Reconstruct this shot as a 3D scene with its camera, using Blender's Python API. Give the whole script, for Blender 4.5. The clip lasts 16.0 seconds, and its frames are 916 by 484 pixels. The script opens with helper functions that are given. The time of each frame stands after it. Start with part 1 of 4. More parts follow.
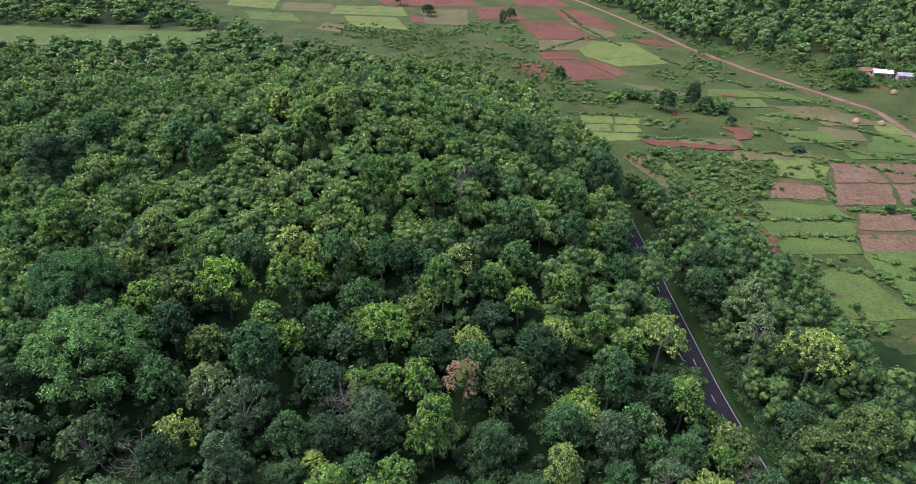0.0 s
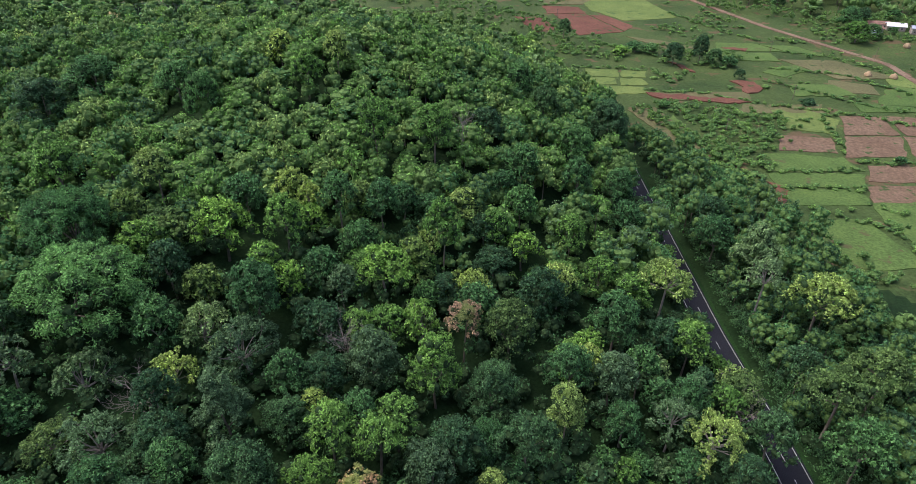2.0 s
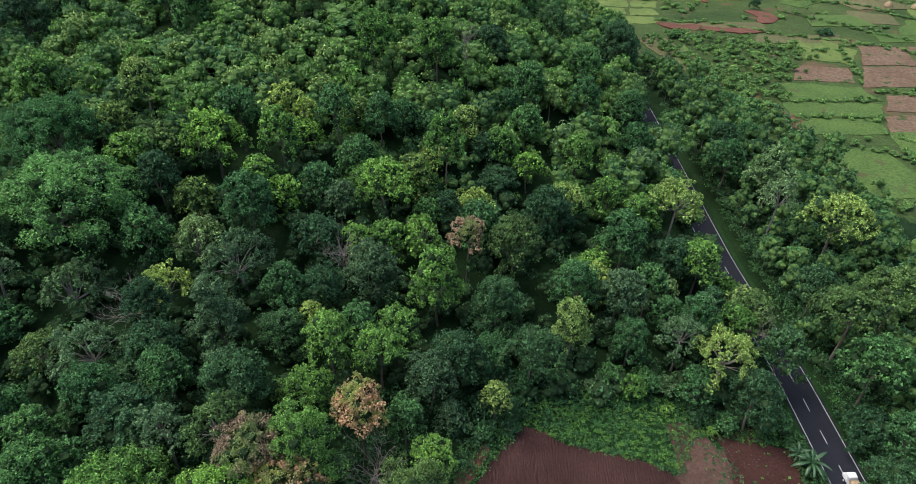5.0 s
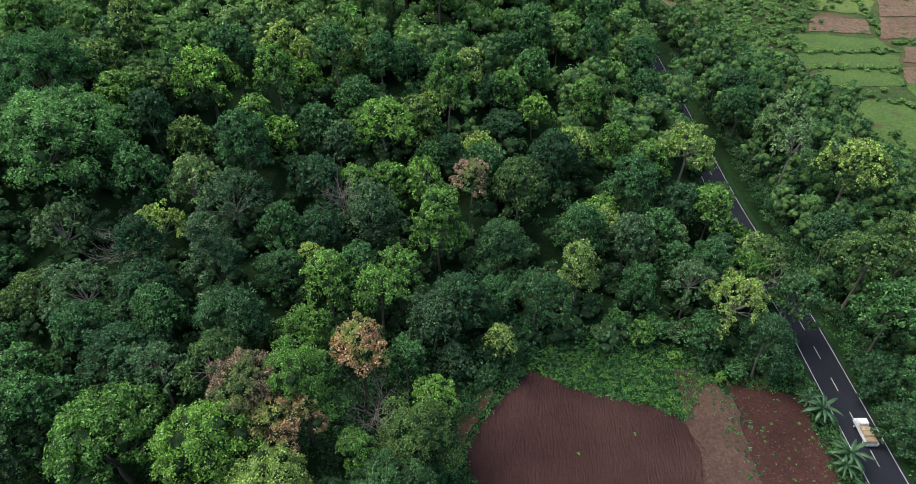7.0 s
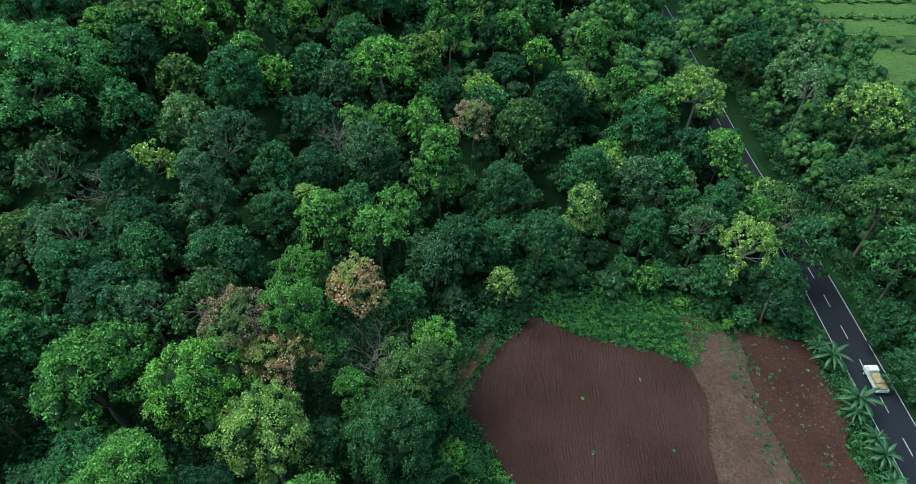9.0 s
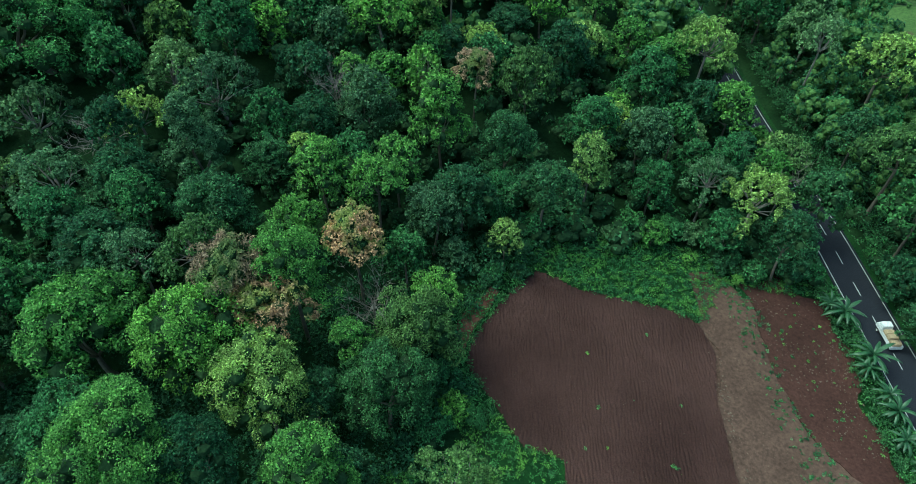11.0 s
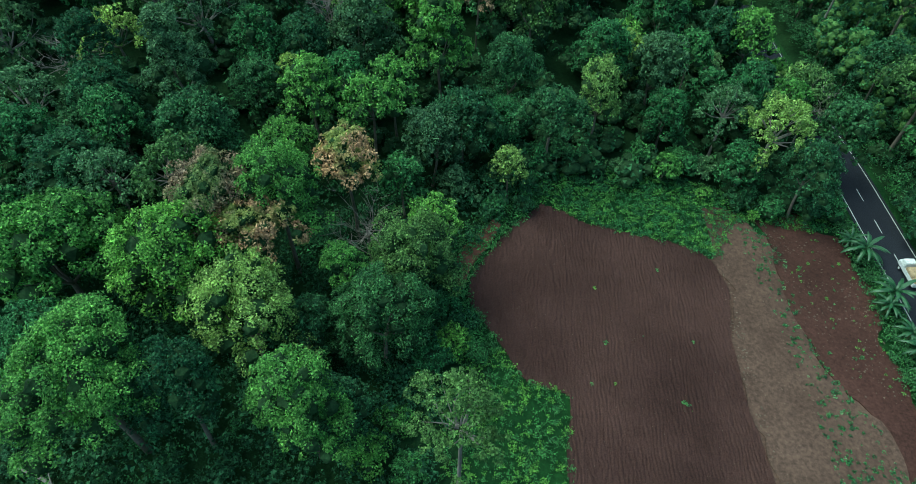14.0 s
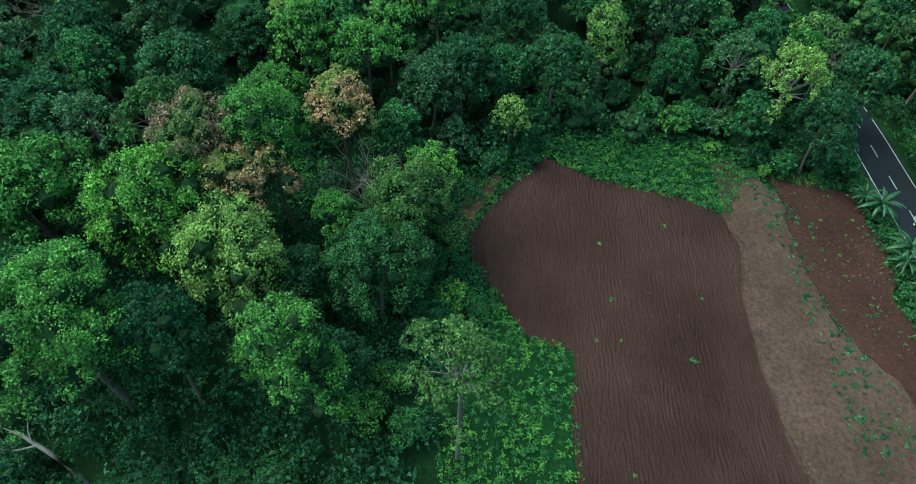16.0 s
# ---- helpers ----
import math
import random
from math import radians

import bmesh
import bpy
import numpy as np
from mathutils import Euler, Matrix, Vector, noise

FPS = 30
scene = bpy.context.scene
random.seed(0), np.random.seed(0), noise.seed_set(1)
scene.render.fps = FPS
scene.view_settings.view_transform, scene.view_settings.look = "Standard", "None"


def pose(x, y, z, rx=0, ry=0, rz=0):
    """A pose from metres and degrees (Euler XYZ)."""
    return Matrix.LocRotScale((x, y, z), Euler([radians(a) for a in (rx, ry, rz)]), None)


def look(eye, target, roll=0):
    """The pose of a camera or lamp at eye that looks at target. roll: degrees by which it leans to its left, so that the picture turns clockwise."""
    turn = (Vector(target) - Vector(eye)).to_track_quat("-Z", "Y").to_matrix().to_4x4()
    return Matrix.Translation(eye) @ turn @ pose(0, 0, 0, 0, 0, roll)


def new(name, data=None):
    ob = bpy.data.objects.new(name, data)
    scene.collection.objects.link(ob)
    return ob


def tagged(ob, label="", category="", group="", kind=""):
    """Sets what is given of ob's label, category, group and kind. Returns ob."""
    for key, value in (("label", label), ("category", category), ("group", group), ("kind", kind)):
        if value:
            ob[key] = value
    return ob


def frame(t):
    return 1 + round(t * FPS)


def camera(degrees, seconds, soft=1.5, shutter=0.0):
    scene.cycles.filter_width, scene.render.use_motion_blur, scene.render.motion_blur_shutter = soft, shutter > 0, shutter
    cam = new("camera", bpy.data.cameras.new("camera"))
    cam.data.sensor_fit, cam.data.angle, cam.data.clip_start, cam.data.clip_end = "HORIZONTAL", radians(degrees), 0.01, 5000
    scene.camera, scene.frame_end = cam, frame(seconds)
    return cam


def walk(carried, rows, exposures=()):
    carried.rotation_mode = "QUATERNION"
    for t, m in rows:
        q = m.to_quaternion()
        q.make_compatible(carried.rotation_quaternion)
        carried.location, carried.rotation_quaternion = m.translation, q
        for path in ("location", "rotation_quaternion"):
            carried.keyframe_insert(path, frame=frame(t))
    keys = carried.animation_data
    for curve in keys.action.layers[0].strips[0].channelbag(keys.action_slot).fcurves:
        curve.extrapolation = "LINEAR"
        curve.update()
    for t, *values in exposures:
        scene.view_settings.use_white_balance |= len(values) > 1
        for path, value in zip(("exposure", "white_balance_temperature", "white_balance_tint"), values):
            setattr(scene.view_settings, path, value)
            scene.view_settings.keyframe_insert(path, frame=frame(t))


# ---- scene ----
cam = camera(72.1, 16.0, soft=0.0)
METRES, EYE, TILT, LEAN, TURN = 44.0, 110.0, -29.7, 0.0, 0.0
ROWS = [
    (0.0, 0.0, 0.0, 0.0, -0.0, 0.0, 0.0),
    (0.5, 0.001, 0.0211, -0.0364, 0.11, -0.81, -0.06),
    (1.0, -0.0006, 0.0393, -0.0675, 0.1, -1.55, -0.04),
    (1.5, -0.0011, 0.0555, -0.0987, 0.1, -2.29, -0.05),
    (2.0, -0.0008, 0.0729, -0.1304, 0.17, -3.06, -0.06),
    (2.5, -0.0015, 0.0886, -0.1591, 0.19, -3.76, -0.06),
    (3.0, -0.0023, 0.1054, -0.1877, 0.27, -4.5, -0.14),
    (3.5, -0.0029, 0.1227, -0.2165, 0.33, -5.24, -0.16),
    (4.0, -0.0016, 0.1397, -0.246, 0.32, -6.0, -0.16),
    (6.5, -0.0049, 0.2243, -0.394, 0.59, -9.69, -0.23),
    (7.0, -0.0046, 0.2405, -0.4223, 0.65, -10.42, -0.24),
    (7.5, -0.0056, 0.2549, -0.4505, 0.66, -11.16, -0.26),
    (8.0, -0.0056, 0.2696, -0.4779, 0.69, -11.88, -0.25),
    (8.5, -0.006, 0.285, -0.5048, 0.71, -12.59, -0.28),
    (9.0, -0.0054, 0.3012, -0.5318, 0.74, -13.34, -0.28),
    (11.5, -0.0068, 0.3734, -0.6576, 0.86, -16.07, -0.34),
    (12.0, -0.0067, 0.3871, -0.6812, 0.87, -16.6, -0.36),
    (12.5, -0.007, 0.4006, -0.705, 0.89, -17.13, -0.4),
    (13.0, -0.0067, 0.4145, -0.7291, 0.95, -17.67, -0.42),
    (13.5, -0.0054, 0.429, -0.7523, 1.02, -18.21, -0.48),
    (14.0, -0.0036, 0.4437, -0.7763, 1.01, -18.78, -0.45),
    (14.5, -0.0025, 0.457, -0.799, 0.93, -19.32, -0.41),
    (15.0, -0.003, 0.4702, -0.8219, 0.92, -19.85, -0.36),
    (15.5, -0.0035, 0.4833, -0.845, 0.9, -20.37, -0.38),
    (16.0, -0.0038, 0.4961, -0.8677, 0.93, -20.87, -0.39),
]
walk(cam, [(t, pose(0, 0, EYE, TILT, LEAN, TURN) @ pose(METRES * x, METRES * y, METRES * z, 90 + pitch, roll, yaw)) for t, x, y, z, yaw, pitch, roll in ROWS],
     exposures=[(0.0, 0.80, 6000, 28), (2.0, 0.72, 6050, 19), (4.0, 0.68, 6050, 11), (7.4, 0.64, 6050, 6), (9.0, 0.62, 5400, -21), (11.5, 0.58, 5200, -27), (16.0, 0.58, 5200, -29)])

# ---- world and sun: soft light of a thinly overcast late afternoon ----
SUN_EL, SUN_ROT = 62.0, -80.0
world = bpy.data.worlds.new("world")
scene.world = world
world.use_nodes = True
wt = world.node_tree
sky = wt.nodes.new("ShaderNodeTexSky")
sky.sky_type, sky.sun_disc = "NISHITA", False
sky.sun_elevation, sky.sun_rotation = radians(SUN_EL), radians(SUN_ROT)
sky.air_density, sky.dust_density, sky.ozone_density = 1.0, 5.0, 1.0
wt.links.new(sky.outputs["Color"], wt.nodes["Background"].inputs["Color"])
wt.nodes["Background"].inputs["Strength"].default_value = 0.15

sun = new("sun", bpy.data.lights.new("sun", "SUN"))
sun.data.energy, sun.data.angle, sun.data.color = 1.2, radians(45), (1.0, 0.96, 0.88)
sun_way = Vector((math.sin(radians(SUN_ROT)) * math.cos(radians(SUN_EL)), math.cos(radians(SUN_ROT)) * math.cos(radians(SUN_EL)), math.sin(radians(SUN_EL))))
sun.matrix_world = look(sun_way * 300, (0, 0, 0))


# ---- materials ----
def ramp(nt, fac, stops):
    node = nt.nodes.new("ShaderNodeValToRGB")
    while len(node.color_ramp.elements) < len(stops):
        node.color_ramp.elements.new(0.5)
    for e, (p, c) in zip(node.color_ramp.elements, stops):
        e.position, e.color = p, (*c, 1)
    nt.links.new(fac, node.inputs[0])
    return node.outputs[0]


def noise_tex(nt, scale, detail=4.0, rough=0.6, vec=None):
    n = nt.nodes.new("ShaderNodeTexNoise")
    n.inputs["Scale"].default_value, n.inputs["Detail"].default_value, n.inputs["Roughness"].default_value = scale, detail, rough
    if vec is None:
        vec = nt.nodes.new("ShaderNodeTexCoord").outputs["Object"]
    nt.links.new(vec, n.inputs["Vector"])
    return n.outputs["Fac"]


def mixed(nt, a, b, fac, how="MIX"):
    m = nt.nodes.new("ShaderNodeMix")
    m.data_type, m.blend_type = "RGBA", how
    for k, v in ((0, fac), (6, a), (7, b)):
        if isinstance(v, bpy.types.NodeSocket):
            nt.links.new(v, m.inputs[k])
        elif k == 0:
            m.inputs[0].default_value = v
        else:
            m.inputs[k].default_value = (*v, 1)
    return m.outputs[2]


def material(name, rough=0.8):
    m = bpy.data.materials.new(name)
    m.use_nodes = True
    b = m.node_tree.nodes["Principled BSDF"]
    b.inputs["Roughness"].default_value = rough
    return m, m.node_tree, b


def bump(nt, b, height, strength, distance):
    n = nt.nodes.new("ShaderNodeBump")
    n.inputs["Strength"].default_value, n.inputs["Distance"].default_value = strength, distance
    nt.links.new(height, n.inputs["Height"])
    nt.links.new(n.outputs[0], b.inputs["Normal"])


def two_scale(name, dark, light, big, small, rough=0.9, relief=0.3, dist=0.05, speck=None, speck_scale=2.0, speck_at=0.7):
    """Surface whose colour varies in large stains and in fine grain, with optional specks of a third colour."""
    m, nt, b = material(name, rough)
    f1, f2 = noise_tex(nt, big, 5), noise_tex(nt, small, 6, 0.7)
    c = ramp(nt, f1, [(0.3, dark), (0.7, light)])
    c = mixed(nt, c, ramp(nt, f2, [(0.3, (0.35, 0.35, 0.35)), (0.7, (1.6, 1.6, 1.6))]), 0.7, "MULTIPLY")
    if speck:
        f3 = noise_tex(nt, speck_scale, 3, 0.6)
        c = mixed(nt, c, speck, ramp(nt, f3, [(speck_at, (0, 0, 0)), (speck_at + 0.06, (1, 1, 1))]))
    b.inputs["Specular IOR Level"].default_value = 0.12 if rough > 0.8 else 0.5
    nt.links.new(c, b.inputs["Base Color"])
    bump(nt, b, f2, relief, dist)
    return m


def leaf_material(name, dark, light, gloss=0.65, odd=None, share=0.0):
    """Foliage: every leaf spray a little different, every tree a little different, some light through the leaf."""
    m, nt, b = material(name, gloss)
    isl = nt.nodes.new("ShaderNodeNewGeometry").outputs["Random Per Island"]
    obr = nt.nodes.new("ShaderNodeObjectInfo").outputs["Random"]
    c = ramp(nt, isl, [(0.0, tuple(0.75 * v for v in dark)), (0.62, light), (0.9, tuple(1.6 * v for v in light)), (1.0, tuple(2.1 * v for v in light))])
    if odd:
        f = noise_tex(nt, 1.5, 2, 0.5)
        c = mixed(nt, c, odd, ramp(nt, f, [(0.62 - share * 0.5, (0, 0, 0)), (0.72 - share * 0.5, (0.85, 0.85, 0.85))]))
    big = noise_tex(nt, 1.8, 3, 0.6)
    c = mixed(nt, c, ramp(nt, big, [(0.3, (0.7, 0.72, 0.75)), (0.7, (1.25, 1.22, 1.1))]), 1.0, "MULTIPLY")
    fine = noise_tex(nt, 26.0, 3, 0.7)
    c = mixed(nt, c, ramp(nt, fine, [(0.35, (0.55, 0.58, 0.6)), (0.65, (1.3, 1.28, 1.2))]), 1.0, "MULTIPLY")
    c = mixed(nt, c, ramp(nt, obr, [(0.0, (0.70, 0.77, 0.74)), (0.5, (1.0, 1.0, 0.95)), (1.0, (1.34, 1.26, 0.98))]), 1.0, "MULTIPLY")
    nt.links.new(c, b.inputs["Base Color"])
    b.inputs["Specular IOR Level"].default_value = 0.15
    tr = nt.nodes.new("ShaderNodeBsdfTranslucent")
    nt.links.new(c, tr.inputs["Color"])
    mx = nt.nodes.new("ShaderNodeMixShader")
    mx.inputs[0].default_value = 0.36
    nt.links.new(b.outputs[0], mx.inputs[1])
    nt.links.new(tr.outputs[0], mx.inputs[2])
    nt.links.new(mx.outputs[0], nt.nodes["Material Output"].inputs["Surface"])
    return m


LEAF = {
    "mid": leaf_material("leaf_mid_green", (0.040, 0.106, 0.043), (0.096, 0.222, 0.086)),
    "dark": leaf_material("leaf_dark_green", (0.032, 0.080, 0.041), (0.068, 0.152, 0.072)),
    "bright": leaf_material("leaf_fresh_green", (0.080, 0.180, 0.046), (0.178, 0.345, 0.084)),
    "lime": leaf_material("leaf_yellow_green", (0.132, 0.200, 0.060), (0.285, 0.415, 0.130)),
    "olive": leaf_material("leaf_olive", (0.058, 0.112, 0.038), (0.136, 0.228, 0.078)),
    "pale": leaf_material("leaf_pale_grey_green", (0.082, 0.150, 0.074), (0.190, 0.305, 0.150)),
    "blue": leaf_material("leaf_blue_green", (0.049, 0.105, 0.053), (0.118, 0.205, 0.107)),
    "sage": leaf_material("leaf_sage_green", (0.056, 0.140, 0.052), (0.135, 0.300, 0.105)),
    "rust": leaf_material("leaf_rusty", (0.250, 0.165, 0.118), (0.460, 0.312, 0.222), odd=(0.21, 0.30, 0.10), share=0.30),
}
BARK = two_scale("bark", (0.10, 0.085, 0.065), (0.22, 0.19, 0.15), 0.6, 9, 0.95, 0.6, 0.03)
PALE_BARK = two_scale("pale_bark", (0.1650, 0.1425, 0.1237), (0.2700, 0.2400, 0.2100), 0.5, 7, 0.95, 0.5, 0.03)
# inner mass of twigs and leaves, crown shade put into its dark colour
SHADED_CORE = two_scale("shaded_inner_foliage", (0.018, 0.036, 0.014), (0.038, 0.074, 0.026), 3.0, 18, 0.95, 0.4, 0.02)
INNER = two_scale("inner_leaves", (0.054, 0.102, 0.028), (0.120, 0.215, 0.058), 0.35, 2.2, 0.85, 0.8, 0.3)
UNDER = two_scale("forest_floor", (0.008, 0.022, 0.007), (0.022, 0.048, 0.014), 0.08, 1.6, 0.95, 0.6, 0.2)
GRASS = two_scale("rough_grass", (0.034, 0.062, 0.018), (0.072, 0.105, 0.030), 0.035, 0.9, 0.9, 0.9, 0.4, (0.105, 0.078, 0.040), 0.09, 0.60)
VERGE = two_scale("lush_verge", (0.008, 0.028, 0.007), (0.020, 0.056, 0.012), 0.15, 2.4, 0.9, 0.8, 0.15)
PADDY = two_scale("paddy_green", (0.058, 0.105, 0.026), (0.095, 0.150, 0.038), 0.06, 1.1, 0.85, 0.8, 0.2, (0.085, 0.080, 0.035), 0.15, 0.62)
PALE_PADDY = two_scale("young_paddy", (0.090, 0.135, 0.034), (0.145, 0.190, 0.052), 0.07, 1.2, 0.85, 0.8, 0.2, (0.060, 0.105, 0.028), 0.18, 0.60)
STUBBLE = two_scale("stubble", (0.088, 0.092, 0.040), (0.140, 0.130, 0.060), 0.05, 1.2, 0.9, 0.8, 0.2, (0.045, 0.075, 0.022), 0.20, 0.62)
BROWN = two_scale("fallow_brown", (0.120, 0.080, 0.050), (0.180, 0.124, 0.080), 0.05, 0.9, 0.95, 0.8, 0.2, (0.045, 0.075, 0.022), 0.20, 0.62)
REDSOIL = two_scale("red_soil", (0.110, 0.050, 0.034), (0.165, 0.078, 0.052), 0.06, 1.0, 0.95, 0.8, 0.2, (0.045, 0.075, 0.022), 0.20, 0.62)
TILLED = two_scale("tilled_soil", (0.0400, 0.0198, 0.0168), (0.0760, 0.0392, 0.0328), 0.09, 5.5, 0.95, 1.0, 0.16, (0.105, 0.072, 0.052), 4.5, 0.74)
DUSTY = two_scale("dusty_soil", (0.064, 0.037, 0.027), (0.112, 0.068, 0.050), 0.15, 2.0, 0.95, 0.6, 0.06, (0.20, 0.165, 0.12), 4.0, 0.70)
REDDISH = two_scale("red_brown_soil", (0.036, 0.0165, 0.0130), (0.072, 0.0330, 0.0255), 0.12, 2.2, 0.95, 0.6, 0.06, (0.20, 0.16, 0.12), 5.0, 0.71)
ASPHALT = two_scale("asphalt", (0.0150, 0.0160, 0.0215), (0.0230, 0.0245, 0.0320), 0.10, 6, 0.85, 0.2, 0.01)
PAINT = two_scale("road_paint", (0.3510, 0.3510, 0.3276), (0.5148, 0.5148, 0.4836), 0.5, 5, 0.7, 0.1, 0.003)
DIRT = two_scale("dirt_track", (0.150, 0.100, 0.068), (0.230, 0.160, 0.112), 0.08, 0.9, 0.95, 0.6, 0.1, (0.06, 0.085, 0.03), 0.3, 0.64)


# ---- the lie of the land ----
def fade(v, a, b):
    k = np.clip((np.asarray(v, float) - a) / (b - a), 0, 1)
    return k * k * (3 - 2 * k)


def bell(x, y, x0, y0, sx, sy, turn=0.0):
    c, s = math.cos(turn), math.sin(turn)
    dx, dy = x - x0, y - y0
    return np.exp(-((c * dx + s * dy) / sx) ** 2 - ((c * dy - s * dx) / sy) ** 2)


def land(x, y):
    """Height of the ground: valley floor, the near slope, the wooded hill, and the far wooded ridge."""
    x, y = np.asarray(x, float), np.asarray(y, float)
    near = 12.6 / (1 + np.exp((x - 38) / 32)) * (1 - 0.8 * fade(y, 130, 320))
    hill = (43 * bell(x, y, -38, 222, 88, 80) + 17 * bell(x, y, -90, 104, 80, 67) + 24 * bell(x, y, -150, 245, 55, 75)) * (1 - fade(x, 54, 80))
    ridge = 120 * bell(x, y, 620, 820, 260, 300, 0.5) + 60 * bell(x, y, -700, 900, 300, 260)
    wave = 0.5 * np.sin(x * 0.021 + 1.3) * np.sin(y * 0.017) * fade(np.hypot(x - 30, y - 60), 60, 160)
    return -9 + near + hill + ridge + wave


def land_at(x, y):
    return float(land(x, y))


ROAD_X, ROAD_HALF = 67.2, 3.6


def road_z(y):
    return -5.0 - 3.2 * float(fade(y, 80, 135))


# ---- mesh helpers ----
def mesh_from(name, verts, faces, mats, smooth=False, index=None):
    me = bpy.data.meshes.new(name)
    verts, faces = np.asarray(verts, np.float32), np.asarray(faces, np.int32)
    n, k = faces.shape
    me.vertices.add(len(verts))
    me.vertices.foreach_set("co", verts.ravel())
    me.loops.add(n * k)
    me.loops.foreach_set("vertex_index", faces.ravel())
    me.polygons.add(n)
    me.polygons.foreach_set("loop_start", np.arange(0, n * k, k, dtype=np.int32))
    me.polygons.foreach_set("loop_total", np.full(n, k, np.int32))
    me.polygons.foreach_set("use_smooth", np.full(n, smooth))
    for m in mats:
        me.materials.append(m)
    if index is not None:
        me.polygons.foreach_set("material_index", np.asarray(index, np.int32))
    me.update(calc_edges=True)
    return me


def part(name, bm, mat, parent, label=""):
    me = bpy.data.meshes.new(name)
    bm.to_mesh(me)
    bm.free()
    me.materials.append(mat)
    ob = new(name, me)
    ob.parent = parent
    return tagged(ob, label)


def inside(px, py, poly):
    poly = np.asarray(poly, float)
    hit = np.zeros(np.shape(px), bool)
    for (x0, y0), (x1, y1) in zip(poly, np.roll(poly, -1, 0)):
        if y0 != y1:
            hit ^= ((y0 > py) != (y1 > py)) & (px < (x1 - x0) * (py - y0) / (y1 - y0) + x0)
    return hit


def soft_edge(poly, step, wobble, seed):
    """A polygon's outline, cut finely and made uneven."""
    out = []
    for (x0, y0), (x1, y1) in zip(poly, poly[1:] + poly[:1]):
        n = max(1, int(math.hypot(x1 - x0, y1 - y0) / step))
        for i in range(n):
            x, y = x0 + (x1 - x0) * i / n, y0 + (y1 - y0) * i / n
            out.append((x + wobble * noise.noise((x * 0.2, y * 0.2, seed)), y + wobble * noise.noise((x * 0.2, y * 0.2, seed + 9))))
    return out


def patch(name, poly, mat, label, category, lift=0.15, step=6.0, wobble=0.8, rel=0.05, group="", edge=None):
    """A field that lies on the land as a slab with a low bank all round."""
    seed = len(bpy.data.objects) * 1.7
    rim = soft_edge(poly, min(step, 4.0), wobble, seed)
    xs, ys = [p[0] for p in rim], [p[1] for p in rim]
    gx, gy = np.meshgrid(np.arange(min(xs), max(xs), step), np.arange(min(ys), max(ys), step))
    gx, gy = gx.ravel(), gy.ravel()
    ok = inside(gx, gy, rim)
    pts = [Vector(p) for p in rim] + [Vector((a, b)) for a, b in zip(gx[ok], gy[ok])]
    n = len(rim)
    from mathutils import geometry
    v2, _, f, *_ = geometry.delaunay_2d_cdt(pts, [(i, (i + 1) % n) for i in range(n)], [], 1, 1e-4)
    bm = bmesh.new()
    top = [bm.verts.new((v.x, v.y, land_at(v.x, v.y) + lift + rel * noise.noise((v.x * 0.3, v.y * 0.3, seed)))) for v in v2]
    for t in f:
        bm.faces.new([top[i] for i in t])
    for e in [e for e in bm.edges if e.is_boundary]:
        a, b = e.verts
        fa = e.link_faces[0]
        c, d = (bm.verts.new((v.co.x, v.co.y, v.co.z - lift - 0.6)) for v in (a, b))
        bm.faces.new((a, b, d, c))
    bmesh.ops.recalc_face_normals(bm, faces=bm.faces)
    me = bpy.data.meshes.new(name)
    bm.to_mesh(me)
    bm.free()
    me.materials.append(mat)
    return tagged(new(name, me), label, category, group, "structure")


def tube(pts, radii, sides=6):
    """Vertices and triangles of a bent, tapered tube."""
    pts = [Vector(p) for p in pts]
    v, f = [], []
    for i, p in enumerate(pts):
        d = (pts[min(i + 1, len(pts) - 1)] - pts[max(i - 1, 0)]).normalized()
        a = d.orthogonal().normalized()
        b = d.cross(a)
        for s in range(sides):
            w = 2 * math.pi * s / sides
            v.append(p + (a * math.cos(w) + b * math.sin(w)) * radii[i])
    for i in range(len(pts) - 1):
        for s in range(sides):
            a, b = i * sides + s, i * sides + (s + 1) % sides
            f += [(a, b, b + sides), (a, b + sides, a + sides)]
    return [tuple(p) for p in v], f


def bent(a, b, rng, sag=0.1, n=5):
    a, b = np.array(a, float), np.array(b, float)
    off = rng.normal(size=3) * sag * np.linalg.norm(b - a)
    return [a + (b - a) * t + off * math.sin(math.pi * t) for t in np.linspace(0, 1, n)]


# ---- foliage ----
def unit(v):
    return v / np.maximum(np.linalg.norm(v, axis=-1, keepdims=True), 1e-6)


def leaves_at(rng, pos, out, size, droop=0.3, slim=0.9):
    """One pointed leaf spray (a triangle) at each place, facing outwards."""
    n = len(pos)
    nor = unit(out * 1.0 + np.array([0, 0, 0.55]) + rng.normal(size=(n, 3)) * 0.72)
    tan = rng.normal(size=(n, 3)) + out * 0.5 - np.array([0, 0, droop])
    tan = unit(tan - nor * np.sum(tan * nor, 1, keepdims=True))
    bit = np.cross(nor, tan)
    s = size * rng.uniform(0.6, 1.35, (n, 1))
    tip = pos + tan * s * 0.62
    a, b = pos - tan * s * 0.36 + bit * s * slim * 0.55, pos - tan * s * 0.36 - bit * s * slim * 0.55
    v = np.stack([a, b, tip], 1).reshape(-1, 3)
    return v, np.arange(3 * n).reshape(-1, 3)


